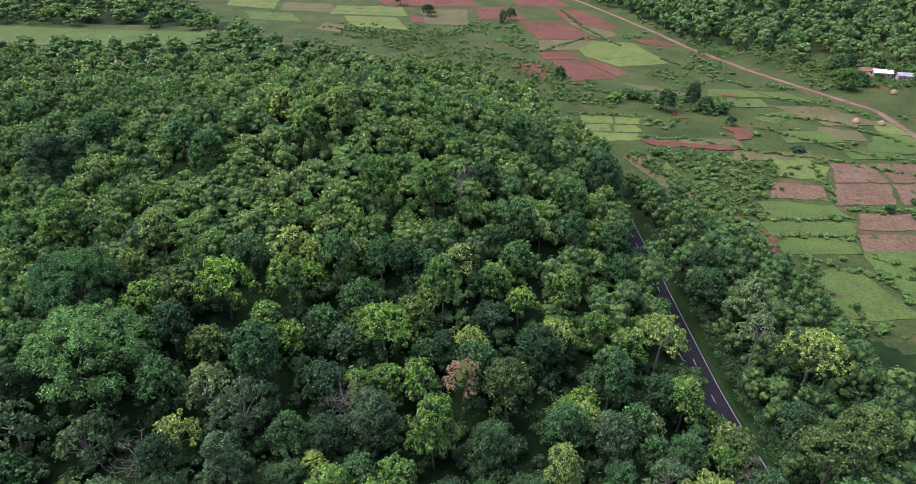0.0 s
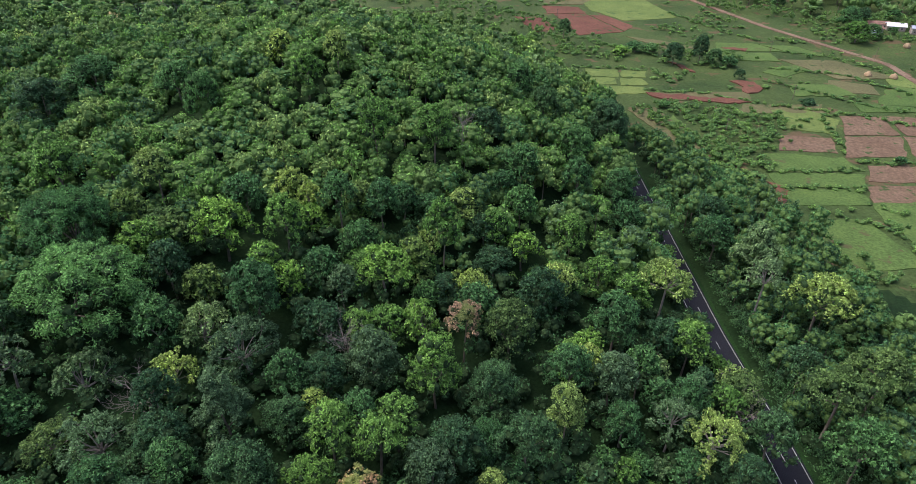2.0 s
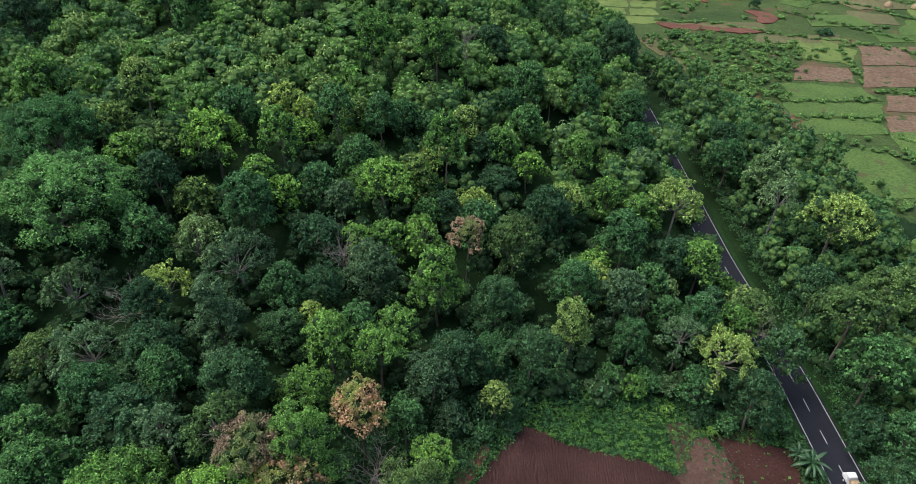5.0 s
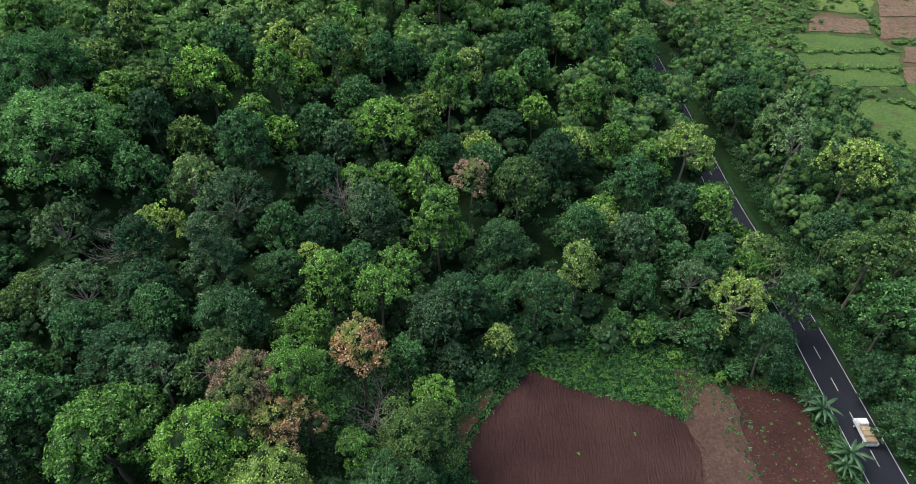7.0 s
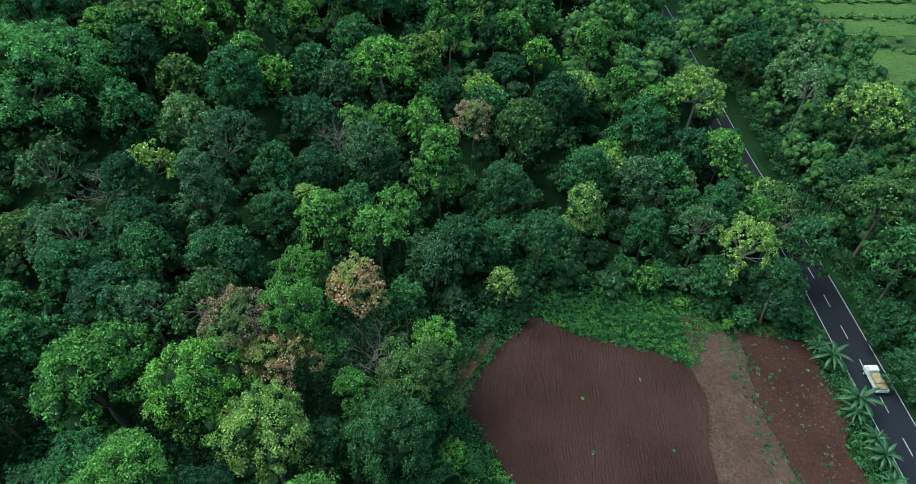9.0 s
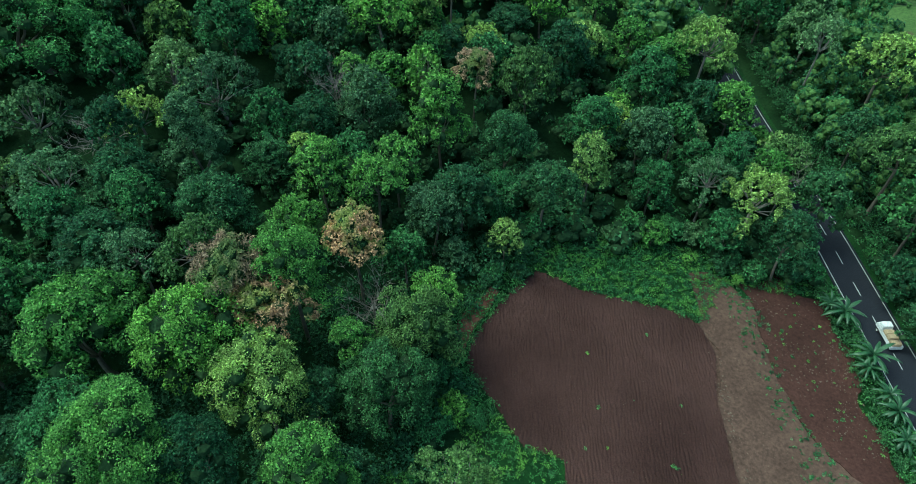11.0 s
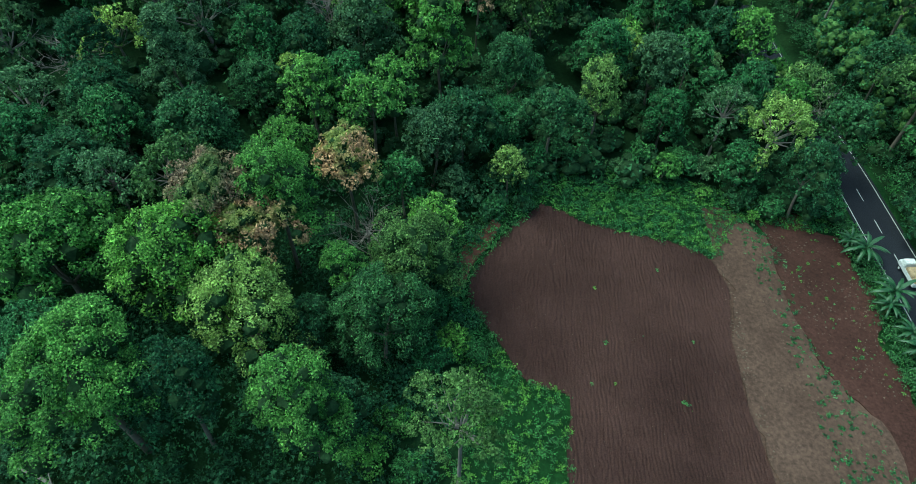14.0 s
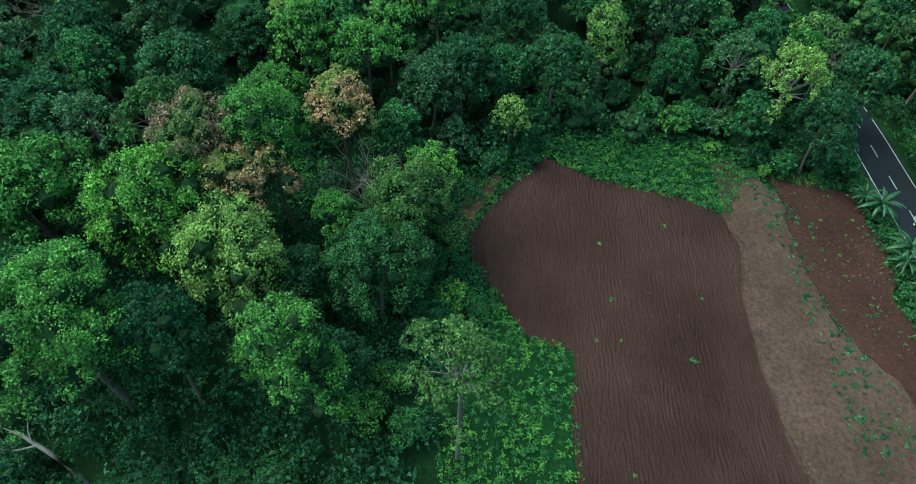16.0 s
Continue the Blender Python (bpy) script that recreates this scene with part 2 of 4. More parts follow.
# form: lobes, least and greatest lobe radius, depth of crown (all in crown radii), how the lobes fall from top to rim, spread to the rim
SHAPE = {
    "great": (70, 0.15, 0.22, 1.2, 1.8, 0.5),
    "round": (30, 0.22, 0.34, 1.75, 1.75, 0.5),
    "spread": (28, 0.19, 0.30, 1.25, 1.7, 0.52),
    "tall": (28, 0.26, 0.38, 2.4, 1.15, 0.42),
    "cone": (24, 0.18, 0.34, 2.4, 0.9, 0.95),
    "airy": (38, 0.12, 0.20, 1.25, 1.2, 0.52),
    "bush": (9, 0.34, 0.50, 1.35, 1.2, 0.5),
}


def lobes(rng, form, few=1.0):
    """Centres and radii of the leaf masses of a crown of radius 1 whose top is at height 0."""
    n, lo, hi, deep, fall, reach = SHAPE[form]
    n, grow_r = max(5, int(n * few)), few ** -0.3
    p1, p2 = rng.uniform(0, 6.28, 2)
    out = []
    for i in range(n):
        u, w = (i + 0.5) / n, i * 2.4 + rng.uniform(-0.45, 0.45)
        r = rng.uniform(lo, hi) * grow_r
        q = (1 - r) * u ** reach * rng.uniform(0.85, 1.1) * (1 + 0.16 * math.sin(2 * w + p1) + 0.10 * math.sin(3 * w + p2))
        z = -r - (deep - 2 * r) * u ** fall * rng.uniform(0.72, 1.05) + (rng.uniform(-0.12, 0.04) if i else 0)
        out.append((q * math.cos(w), q * math.sin(w), z, r))
    return out


def ball(level):
    bm = bmesh.new()
    bmesh.ops.create_icosphere(bm, subdivisions=level, radius=1.0)
    v, f = np.array([v.co[:] for v in bm.verts]), np.array([[q.index for q in t.verts] for t in bm.faces])
    bm.free()
    return v, f


BALLS = {1: ball(1), 2: ball(2)}


def crown(rng, lob, count, size, droop=0.3, core=2, full=0.52):
    """Leaf sprays over every leaf mass, round an uneven inner mass of foliage."""
    rr = np.array([l[3] for l in lob])
    share = np.maximum(6, (count * rr ** 2 / np.sum(rr ** 2)).astype(int))
    P, O, V, F, n = [], [], [], [], 0
    for (x, y, z, r), k in zip(lob, share):
        c, knots = np.array([x, y, z]), 9 if k > 40 else 5
        d = unit(rng.normal(size=(knots, 3)) + np.array([0, 0, 0.5]))
        rad = rng.uniform(0.30, 0.52, knots)
        which = rng.integers(0, knots, k)
        e = unit(rng.normal(size=(k, 3)) + d[which] * 0.8 + np.array([0, 0, 0.3]))
        P.append(c + (d[which] * 0.74 + e * rad[which][:, None] * rng.uniform(0.6, 1.12, (k, 1))) * r * np.array([1, 1, 0.9]))
        O.append(unit(e + 0.35 * d[which]))
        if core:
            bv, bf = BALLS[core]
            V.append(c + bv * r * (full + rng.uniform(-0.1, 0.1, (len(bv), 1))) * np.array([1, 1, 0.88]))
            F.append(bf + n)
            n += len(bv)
    lv, lf = leaves_at(rng, np.concatenate(P), np.concatenate(O), size, droop)
    return np.concatenate(V + [lv]), np.concatenate(F + [lf + n]), sum(len(t) for t in F)


# form: leaf area wanted over the crown, leaf size at a crown of radius 5, droop
LEAFING = {"great": (3.4, 0.3), "round": (3.3, 0.3), "spread": (2.9, 0.3), "tall": (3.9, 0.9), "cone": (3.9, 0.5), "airy": (2.1, 0.3), "bush": (2.6, 0.2)}
PROTO = {}


def tree_parts(form, seed, level, R):
    """The meshes of one tree of crown radius 1: trunk of height 1, limbs, crown hanging below height 0. Built once for each form and seed."""
    key = form, seed, level, R
    if key in PROTO:
        return PROTO[key]
    rng = np.random.default_rng(100 * seed + len(form) * 7 + ord(form[0]))
    size = (0.21, 0.29, 0.42)[level] / R
    area, droop = LEAFING[form]
    lob = lobes(rng, form)
    count = int(area * math.pi / (0.52 * size * size) * (0.85, 0.95, 1.0)[level])
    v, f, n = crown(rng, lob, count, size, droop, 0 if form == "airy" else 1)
    # core faces take the dark material that carries the crown's inner shade
    leaf = mesh_from("crown", v, f, [LEAF["mid"], SHADED_CORE], False, (np.arange(len(f)) < n).astype(int))
    limbs = []
    lean = rng.normal(size=2) * 0.08
    deep = SHAPE[form][3]
    v, f = tube(bent((0, 0, -0.04), (lean[0], lean[1], 1), rng, 0.02, 6), [0.055, 0.046, 0.041, 0.037, 0.034, 0.03], 7)
    trunk = mesh_from("trunk", v, f, [PALE_BARK if form == "airy" else BARK], True)
    if form != "bush":
        order = sorted(lob, key=lambda l: -l[3])[: (16 if form == "airy" else 5)]
        for x, y, z, r in order:
            s = np.array([lean[0], lean[1], -deep * 0.85])
            pts = bent(s, (x, y, z + r * 0.6), rng, 0.09, 5)
            v, f = tube(pts, [0.022, 0.016, 0.012, 0.008, 0.003], 5)
            limbs.append(mesh_from("limb", v, f, [PALE_BARK if form == "airy" else BARK], True))
    PROTO[key] = trunk, limbs, leaf
    return PROTO[key]


KINDS = {
    "mid": "leafy green tree", "dark": "dense dark green tree", "bright": "fresh bright green tree",
    "lime": "yellowish green tree", "olive": "olive green tree", "pale": "pale greyish tree",
    "blue": "bluish green tree", "sage": "dull sage green tree", "rust": "rusty brown leafed tree",
}
SHAPES = {"round": "with domed crown", "great": "with huge domed crown", "spread": "with spreading crown", "tall": "with tall drooping crown",
          "cone": "with feathery crown", "airy": "with thin open crown", "bush": "of low growth"}
TREES = []


def grow(form, tint, x, y, top, R, seed=None, where="on the slope", group="forest trees"):
    """One tree or bush as a thing with trunk, limbs and crown; top: height of its highest leaves above datum."""
    seed = (len(TREES) * 7) % 4 if seed is None else seed
    away = math.hypot(x, y)
    level = 1 if form == "great" else 0 if away < 58 else 1 if away < 100 else 2
    trunk, limbs, leaf = tree_parts(form, seed, level, 13.0 if form == "great" else 2.6 if form == "bush" else min((4.0, 5.5, 7.0, 9.0), key=lambda b: abs(b - 1.1 * R)))
    z = land_at(x, y)
    R = R * 1.1
    root = new("bush" if form == "bush" else "tree")
    root.empty_display_size = 0.5
    root.matrix_basis = Matrix.Translation((x, y, z)) @ Matrix.Rotation((len(TREES) * 2.399) % 6.283, 4, "Z")
    H, deep = top - z, SHAPE[form][3]
    sz = R * min(1.12, max(0.7, 0.9 * H / (deep * R)))
    high = Matrix.Translation((0, 0, H)) @ Matrix.Diagonal((R, R, sz, 1))
    foot = Matrix.Diagonal((R, R, max(0.6, H - 0.84 * deep * sz), 1))
    for nm, me in [("trunk", trunk)] + [("limb", m) for m in limbs] + [("crown", leaf)]:
        ob = new(nm, me)
        ob.parent = root
        ob.matrix_basis = foot if nm == "trunk" else high
        if nm == "crown":
            ob.material_slots[0].link = "OBJECT"
            ob.material_slots[0].material = LEAF[tint]
    base = KINDS[tint].replace("tree", "bush") if form == "bush" else KINDS[tint]
    tagged(root, f"{base} {SHAPES[form]}, {where}", "bush" if form == "bush" else "tree", group)
    TREES.append((x, y, R))
    return root


# ---- ground: one sheet to the horizon ----
def spaced():
    fine = np.arange(-270, 390.1, 3.0)
    far = np.array([8.0 * 1.22 ** k for k in range(1, 34)])
    far = np.cumsum(far)
    far = far[far < 4200]
    return np.concatenate([(-270 - far)[::-1], fine, 390 + far])


def build_ground():
    ax, ay = spaced(), spaced() + 160
    X, Y = np.meshgrid(ax, ay)
    Z = land(X, Y)
    # the roadbed is cut level into the slope
    k = (1 - fade(np.abs(X - ROAD_X), 5.0, 11.0)) * (1 - fade(Y, 230, 300))
    rz = -5.0 - 3.2 * fade(Y, 80, 135)
    Z = Z * (1 - k) + (rz - 0.25) * k
    Z = Z + np.where(wooded(X, Y), 0.25 * (np.sin(X * 0.7 + Y * 0.31) * np.sin(Y * 0.53 - X * 0.2)) * (1 - k), -0.06)
    ny, nx = X.shape
    i = np.arange(nx * ny).reshape(ny, nx)
    f = np.stack([i[:-1, :-1], i[:-1, 1:], i[1:, 1:], i[1:, :-1]], -1).reshape(-1, 4)
    cx, cy = (X[:-1, :-1] + 1.5).ravel(), (Y[:-1, :-1] + 1.5).ravel()
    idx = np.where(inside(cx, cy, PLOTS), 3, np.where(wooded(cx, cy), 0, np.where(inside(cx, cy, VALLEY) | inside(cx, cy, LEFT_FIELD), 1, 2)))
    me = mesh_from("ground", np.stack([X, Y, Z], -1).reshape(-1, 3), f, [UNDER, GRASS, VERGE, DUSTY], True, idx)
    return tagged(new("ground", me), "dark forest floor and rough green valley grass", "ground", "", "structure")


# outlines of the land's uses, in metres
CLEARING = [(12, 71), (36, 77), (46, 73), (58, 72), (62, 60), (62, -40), (11, -40), (9, 20), (-1, 24), (3, 40), (-2, 48), (-2, 55), (6, 66)]
VALLEY = [(75, 262), (60, 300), (44, 380), (10, 420), (-60, 460), (-150, 540), (-290, 690), (-420, 860), (-200, 1200), (240, 1200), (150, 790), (200, 530), (330, 520), (600, 420), (600, 60), (160, 120),
          (122, 150), (106, 178), (98, 205), (84, 235)]
PLOTS = [(13, 66), (36, 60), (42, 68), (57, 66), (57, -40), (14, -40), (15, 37), (6, 43), (3, 50)]
LEFT_FIELD = [(-420, 500), (-200, 520), (-200, 590), (-420, 590)]


def wooded(x, y):
    x, y = np.asarray(x, float), np.asarray(y, float)
    w = ~inside(x, y, CLEARING) & ~inside(x, y, VALLEY) & ~inside(x, y, LEFT_FIELD)
    return w & ~((np.abs(x - ROAD_X) < 5.2) & (y < 260))


build_ground()


# ---- the tarred road ----
def build_road():
    ys = np.arange(-60, 262, 3.0)

    def ribbon(name, x0, x1, lift, mat, y0=None, y1=None, thick=0.12):
        run = ys if y0 is None else np.linspace(y0, y1, 3)
        v, f = [], []
        for y in run:
            z = road_z(y) + lift
            v += [(x0, y, z), (x1, y, z), (x1, y, z - thick), (x0, y, z - thick)]
        for i in range(len(run) - 1):
            a = 4 * i
            f += [(a, a + 1, a + 5, a + 4), (a + 1, a + 2, a + 6, a + 5), (a + 3, a, a + 4, a + 7)]
        f += [(0, 3, 2, 1), (4 * len(run) - 4, 4 * len(run) - 3, 4 * len(run) - 2, 4 * len(run) - 1)]
        return new(name, mesh_from(name, v, f, [mat]))

    road = tagged(ribbon("road", ROAD_X - ROAD_HALF, ROAD_X + ROAD_HALF, 0.0, ASPHALT, thick=0.3), "dark grey tarred two-lane road with white lines", "road", "", "structure")
    for x in (ROAD_X - 3.08, ROAD_X + 3.08):
        ob = ribbon("edge_line", x - 0.07, x + 0.07, 0.006, PAINT, thick=0.005)
        ob.parent = road
    y = -56.8
    while y < 255:
        ob = ribbon("centre_dash", ROAD_X - 0.07, ROAD_X + 0.07, 0.006, PAINT, y + 1.1, y + 4.1, 0.005)
        ob.parent = road
        y += 7.4
    for x0, x1 in ((ROAD_X - ROAD_HALF - 0.9, ROAD_X - ROAD_HALF), (ROAD_X + ROAD_HALF, ROAD_X + ROAD_HALF + 1.1)):
        tagged(ribbon("verge", x0, x1, -0.06, VERGE, thick=0.4), "grassy earth verge beside the tarred road", "verge", "", "structure")


build_road()


# ---- the ploughed field ----
FIELD = [(10.6, 67.8), (18, 65.2), (34.6, 62.4), (36.8, 60.2), (37.5, 55), (36.2, 49.5), (35.2, 41), (35.6, 31), (38, 15), (40, -20), (10, -20), (11.6, 30), (12.6, 37), (10.5, 37.2), (7.4, 38), (4, 43), (-0.2, 49.8), (0.2, 53.2), (5, 61)]


def build_ploughed():
    rim = soft_edge(FIELD, 1.0, 0.5, 3.0)
    sx, sy = 0.125, 0.35
    X, Y = np.meshgrid(np.arange(-2, 41, sx), np.arange(-8, 71, sy))
    ok = inside(X, Y, rim)
    # furrows run along the field, and turn in loops over its left-hand lobe
    loop = np.hypot((X - 9.5) * 1.0, (Y - 53) * 0.62)
    k = fade(-X, -13.5, -9.5) * fade(Y, 36, 40)
    bow = X + 0.9 * np.sin(Y * 0.055 + 0.6) + 0.12 * np.sin(Y * 0.41 + X * 0.9) + 0.1 * np.sin(Y * 1.1 - X * 1.7)
    ph = (1 - k) * bow + k * loop
    rng = np.random.default_rng(5)
    Z = land(X, Y) + 0.22 + 0.044 * (1 + 0.8 * np.sin(X * 0.9 + np.sin(Y * 0.3)) * np.sin(Y * 0.23 + X * 0.31)) * np.sin(ph * 2 * math.pi / 0.45) + 0.075 * rng.normal(size=X.shape)
    ny, nx = X.shape
    i = np.arange(nx * ny).reshape(ny, nx)
    f = np.stack([i[:-1, :-1], i[:-1, 1:], i[1:, 1:], i[1:, :-1]], -1).reshape(-1, 4)
    f = f[ok.ravel()[f].all(1)]
    used, inv = np.unique(f, return_inverse=True)
    v = np.stack([X, Y, Z], -1).reshape(-1, 3)[used]
    me = mesh_from("ploughed_field", v, inv.reshape(-1, 4), [TILLED], True)
    tagged(new("ploughed_field", me), "dark red-brown ploughed field with fine furrows", "field", "", "structure")


build_ploughed()
patch("dusty_strip", [(38, 71), (43, 71), (46.5, 64), (45.5, 55), (46, 46), (51, 36), (53, 20), (54, -20), (40.3, -20), (38.4, 15), (36.2, 31), (35.6, 41), (36.6, 49.5), (38, 55), (37, 61)],
      DUSTY, "dusty light-brown unploughed strip with scattered weeds", "field", 0.1, 1.2, 2.4)
patch("red_plot", [(44.5, 70), (52, 71.5), (59, 67.5), (60, 58), (58.5, 48), (58.5, 38), (59.5, 20), (60, -20), (54, -20), (53, 20), (51, 36), (46.2, 46), (46, 55), (46.8, 64)],
      REDDISH, "red-brown stony plot with dry clods and weeds", "field", 0.06, 1.2, 2.6)


# ---- trees that stand out, each in its place ----
EDGE, FAR_SIDE = "at the forest edge", "beside the road"
grow("great", "sage", -71.3, 95.4, 39.8, 13, 1)
grow("great", "sage", -81, 112, 43.6, 10, 2)
grow("round", "lime", -69.8, 129.2, 45.4, 4.5)
grow("round", "bright", -97, 136.5, 43.4, 6)
grow("round", "mid", -114.3, 193, 47.4, 9)
grow("tall", "dark", -122.9, 178, 45.2, 8)
grow("round", "lime", -56.6, 200, 53.4, 5)
grow("round", "lime", -37.4, 192, 55.6, 4.6)
grow("round", "bright", -45, 181, 52.6, 5)
grow("round", "bright", -22, 157.5, 47, 6)
grow("round", "bright", -7, 160, 44.1, 6.5)
grow("spread", "mid", -84, 183, 48.6, 7)
grow("round", "mid", -73, 172, 48.9, 6)
grow("round", "olive", -73, 120.2, 39.5, 5)
grow("round", "dark", -59, 104.2, 36.5, 4.6)
grow("spread", "bright", -51.8, 116.6, 39, 6.6)
grow("round", "bright", -38.8, 118.6, 38.9, 5)
grow("round", "mid", -49, 126, 40.5, 5.5)
grow("round", "mid", -40.5, 99, 35.2, 6)
grow("round", "mid", -28.2, 128.5, 39.6, 4.6)
grow("round", "mid", -18.4, 130.2, 36.9, 4.8)
grow("spread", "bright", -16, 109.6, 31.9, 6.2)
grow("round", "mid", -30.3, 113, 29, 5)
grow("round", "dark", -27.4, 97, 27, 5.6)
grow("tall", "bright", -4, 122, 37, 4.6)
grow("airy", "blue", -40.4, 88.4, 29.4, 7)
grow("airy", "pale", -49, 93.2, 29.5, 6.2)
grow("airy", "lime", -52, 83, 26.2, 4.8)
grow("tall", "mid", -31.4, 84, 26.6, 4)
grow("round", "dark", -25, 84.6, 24.6, 4.6)
grow("round", "lime", -26, 79.2, 21.3, 2.4)
grow("airy", "blue", -66.7, 81, 28.2, 5.6)
grow("airy", "pale", -60, 69, 25, 6.8)
grow("airy", "olive", -67.8, 69.5, 22.6, 5)
grow("round", "mid", -55.3, 61, 25.3, 5)
grow("round", "dark", -48.4, 56.8, 24, 6.8)
grow("cone", "blue", -40, 74, 31.7, 6.2)
grow("round", "dark", -34.4, 62.8, 26, 6)
grow("airy", "pale", -42.4, 54, 24.5, 4.5)
grow("airy", "olive", -33.6, 53, 27, 5)
grow("spread", "rust", -28.0, 48.6, 28, 5.4)
grow("round", "bright", -21.8, 51.0, 28.0, 6.0)
grow("spread", "rust", -23.4, 45.6, 24.6, 5.0)
grow("round", "bright", -24.5, 64.6, 20.8, 4.6)
grow("spread", "rust", -15.2, 58.6, 23.6, 4.8)
grow("round", "lime", -22.6, 36.6, 25.1, 6.2)
grow("round", "bright", -30.6, 42.8, 26.6, 7.2)
grow("spread", "bright", -45, 44, 25, 8.6)
grow("round", "bright", -13.9, 44.4, 19.7, 3)
grow("round", "olive", -6.4, 47.6, 20.9, 6.2)
grow("round", "dark", -9.7, 39.6, 20.1, 6)
grow("spread", "bright", -34, 27.4, 28, 7.6)
grow("round", "dark", -27.2, 28.2, 24, 5)
grow("round", "mid", -41.5, 32, 22.8, 5.6)
grow("tall", "bright", -15.6, 27.6, 24.5, 5.2)
grow("round", "dark", -17.4, 38.4, 17.3, 4.2)
grow("round", "dark", -13.4, 29.8, 16, 4.2)
grow("airy", "olive", -0.8, 24, 26, 4.8)
grow("tall", "blue", -17, 89, 27, 5.6)
grow("tall", "bright", -4.8, 87, 27.4, 5.2)
grow("round", "olive", 10.3, 100.8, 23.9, 5.8)
grow("spread", "rust", 0.8, 99.6, 24.6, 4.4)
grow("round", "dark", 18.7, 114.5, 22.4, 6.2)
grow("round", "mid", 16, 147, 26.4, 5.6)
grow("round", "mid", 12, 153.5, 28, 5)
grow("round", "mid", 17.2, 159, 33.2, 5.6)
grow("round", "dark", 8.1, 126.6, 19.8, 5.8)
grow("round", "dark", 6.4, 86.8, 20.2, 5.8)
grow("spread", "bright", -13.8, 71, 23.2, 5)
grow("round", "blue", -5.4, 68.2, 20.1, 4.8)
grow("round", "mid", 5.2, 77.2, 15.2, 4.4)
grow("tall", "lime", 20, 83, 19.1, 4.4)
grow("round", "mid", 22, 92.6, 19.8, 5.2)
grow("round", "blue", 31, 92, 17.7, 5.6)
grow("round", "mid", 31.8, 84, 12.4, 4.4)
grow("round", "bright", 28.7, 137.8, 23.1, 4.6)
grow("round", "mid", 33.3, 161.4, 27.6, 5.2)
grow("round", "bright", 34.5, 127.2, 17.3, 4.6)
grow("round", "mid", 35, 109.4, 19.6, 6.4)
grow("airy", "lime", 49.6, 122.8, 19.4, 6.6)
grow("airy", "lime", 47.6, 78, 15.4, 6.6)
grow("airy", "pale", 41.2, 84, 13.4, 5)
grow("airy", "pale", 42.6, 99, 10.4, 3)
grow("round", "dark", 51.6, 71.6, 12.4, 4.8)
grow("round", "mid", 42.6, 75.2, 9, 4.2)
grow("round", "mid", 36.1, 180, 30, 6)
grow("round", "dark", 51, 203, 29.4, 7.5)
grow("round", "mid", 47.5, 154.4, 17.4, 5.4)
grow("round", "mid", 47.7, 168.4, 21.1, 6)
grow("round", "mid", 20, 217.5, 37.8, 6)
grow("round", "dark", 29, 207.4, 32.9, 6)
grow("round", "dark", 8, 179.8, 35.9, 6)
grow("bush", "bright", 31.5, 76.6, 5.4, 2.9, where=EDGE)
grow("cone", "blue", -2.0, 65.4, 12.6, 3.6, where=EDGE)
grow("round", "lime", 5.8, 67.8, 13.9, 2.8, where=EDGE)
grow("bush", "bright", -8.2, 31.8, 5.7, 2.8, where=EDGE)
grow("bush", "mid", 34.3, 79.6, 4.3, 2.5, where=EDGE)
grow("bush", "bright", 58.6, 105.7, 4.8, 3.0, where=FAR_SIDE)
grow("spread", "lime", 86.4, 118.4, 17.8, 7.0, where=FAR_SIDE)
grow("airy", "pale", 75.6, 127, 17.2, 5.4, where=FAR_SIDE)
grow("tall", "pale", 80.0, 141.6, 18.5, 5.5, where=FAR_SIDE)
grow("spread", "olive", 86.0, 93.4, 17.1, 6.2, where=FAR_SIDE)
grow("spread", "olive", 75.6, 89.2, 15.9, 7.0, where=FAR_SIDE)
grow("round", "mid", 75.4, 77.4, 14.7, 5.6, where=FAR_SIDE)
grow("round", "dark", 75.1, 101, 11.4, 4.6, where=FAR_SIDE)
grow("round", "dark", 60.4, 82.0, 12.2, 5.0, where=FAR_SIDE)
grow("round", "mid", 74.5, 155.6, 12.3, 5.6, where=FAR_SIDE)
grow("round", "dark", 78.9, 171.9, 9.7, 5.0, where=FAR_SIDE)

# ---- the rest of the wood ----
rng = np.random.default_rng(11)


def pick(*pairs):
    names, w = zip(*pairs)
    return names[rng.choice(len(names), p=np.array(w) / sum(w))]


def scatter(x0, x1, y0, y1, cell, jitter=0.42):
    gx, gy = np.meshgrid(np.arange(x0, x1, cell), np.arange(y0, y1, cell * 0.87))
    gx = gx + (np.arange(gx.shape[0]) % 2)[:, None] * cell * 0.5
    n = gx.size
    return gx.ravel() + rng.uniform(-jitter, jitter, n) * cell, gy.ravel() + rng.uniform(-jitter, jitter, n) * cell


def seen_side(x, y, pad):
    """The country in front of and around the walk's place, a wedge that widens ahead."""
    return np.abs(x) < 0.80 * np.maximum(y, 0) + pad


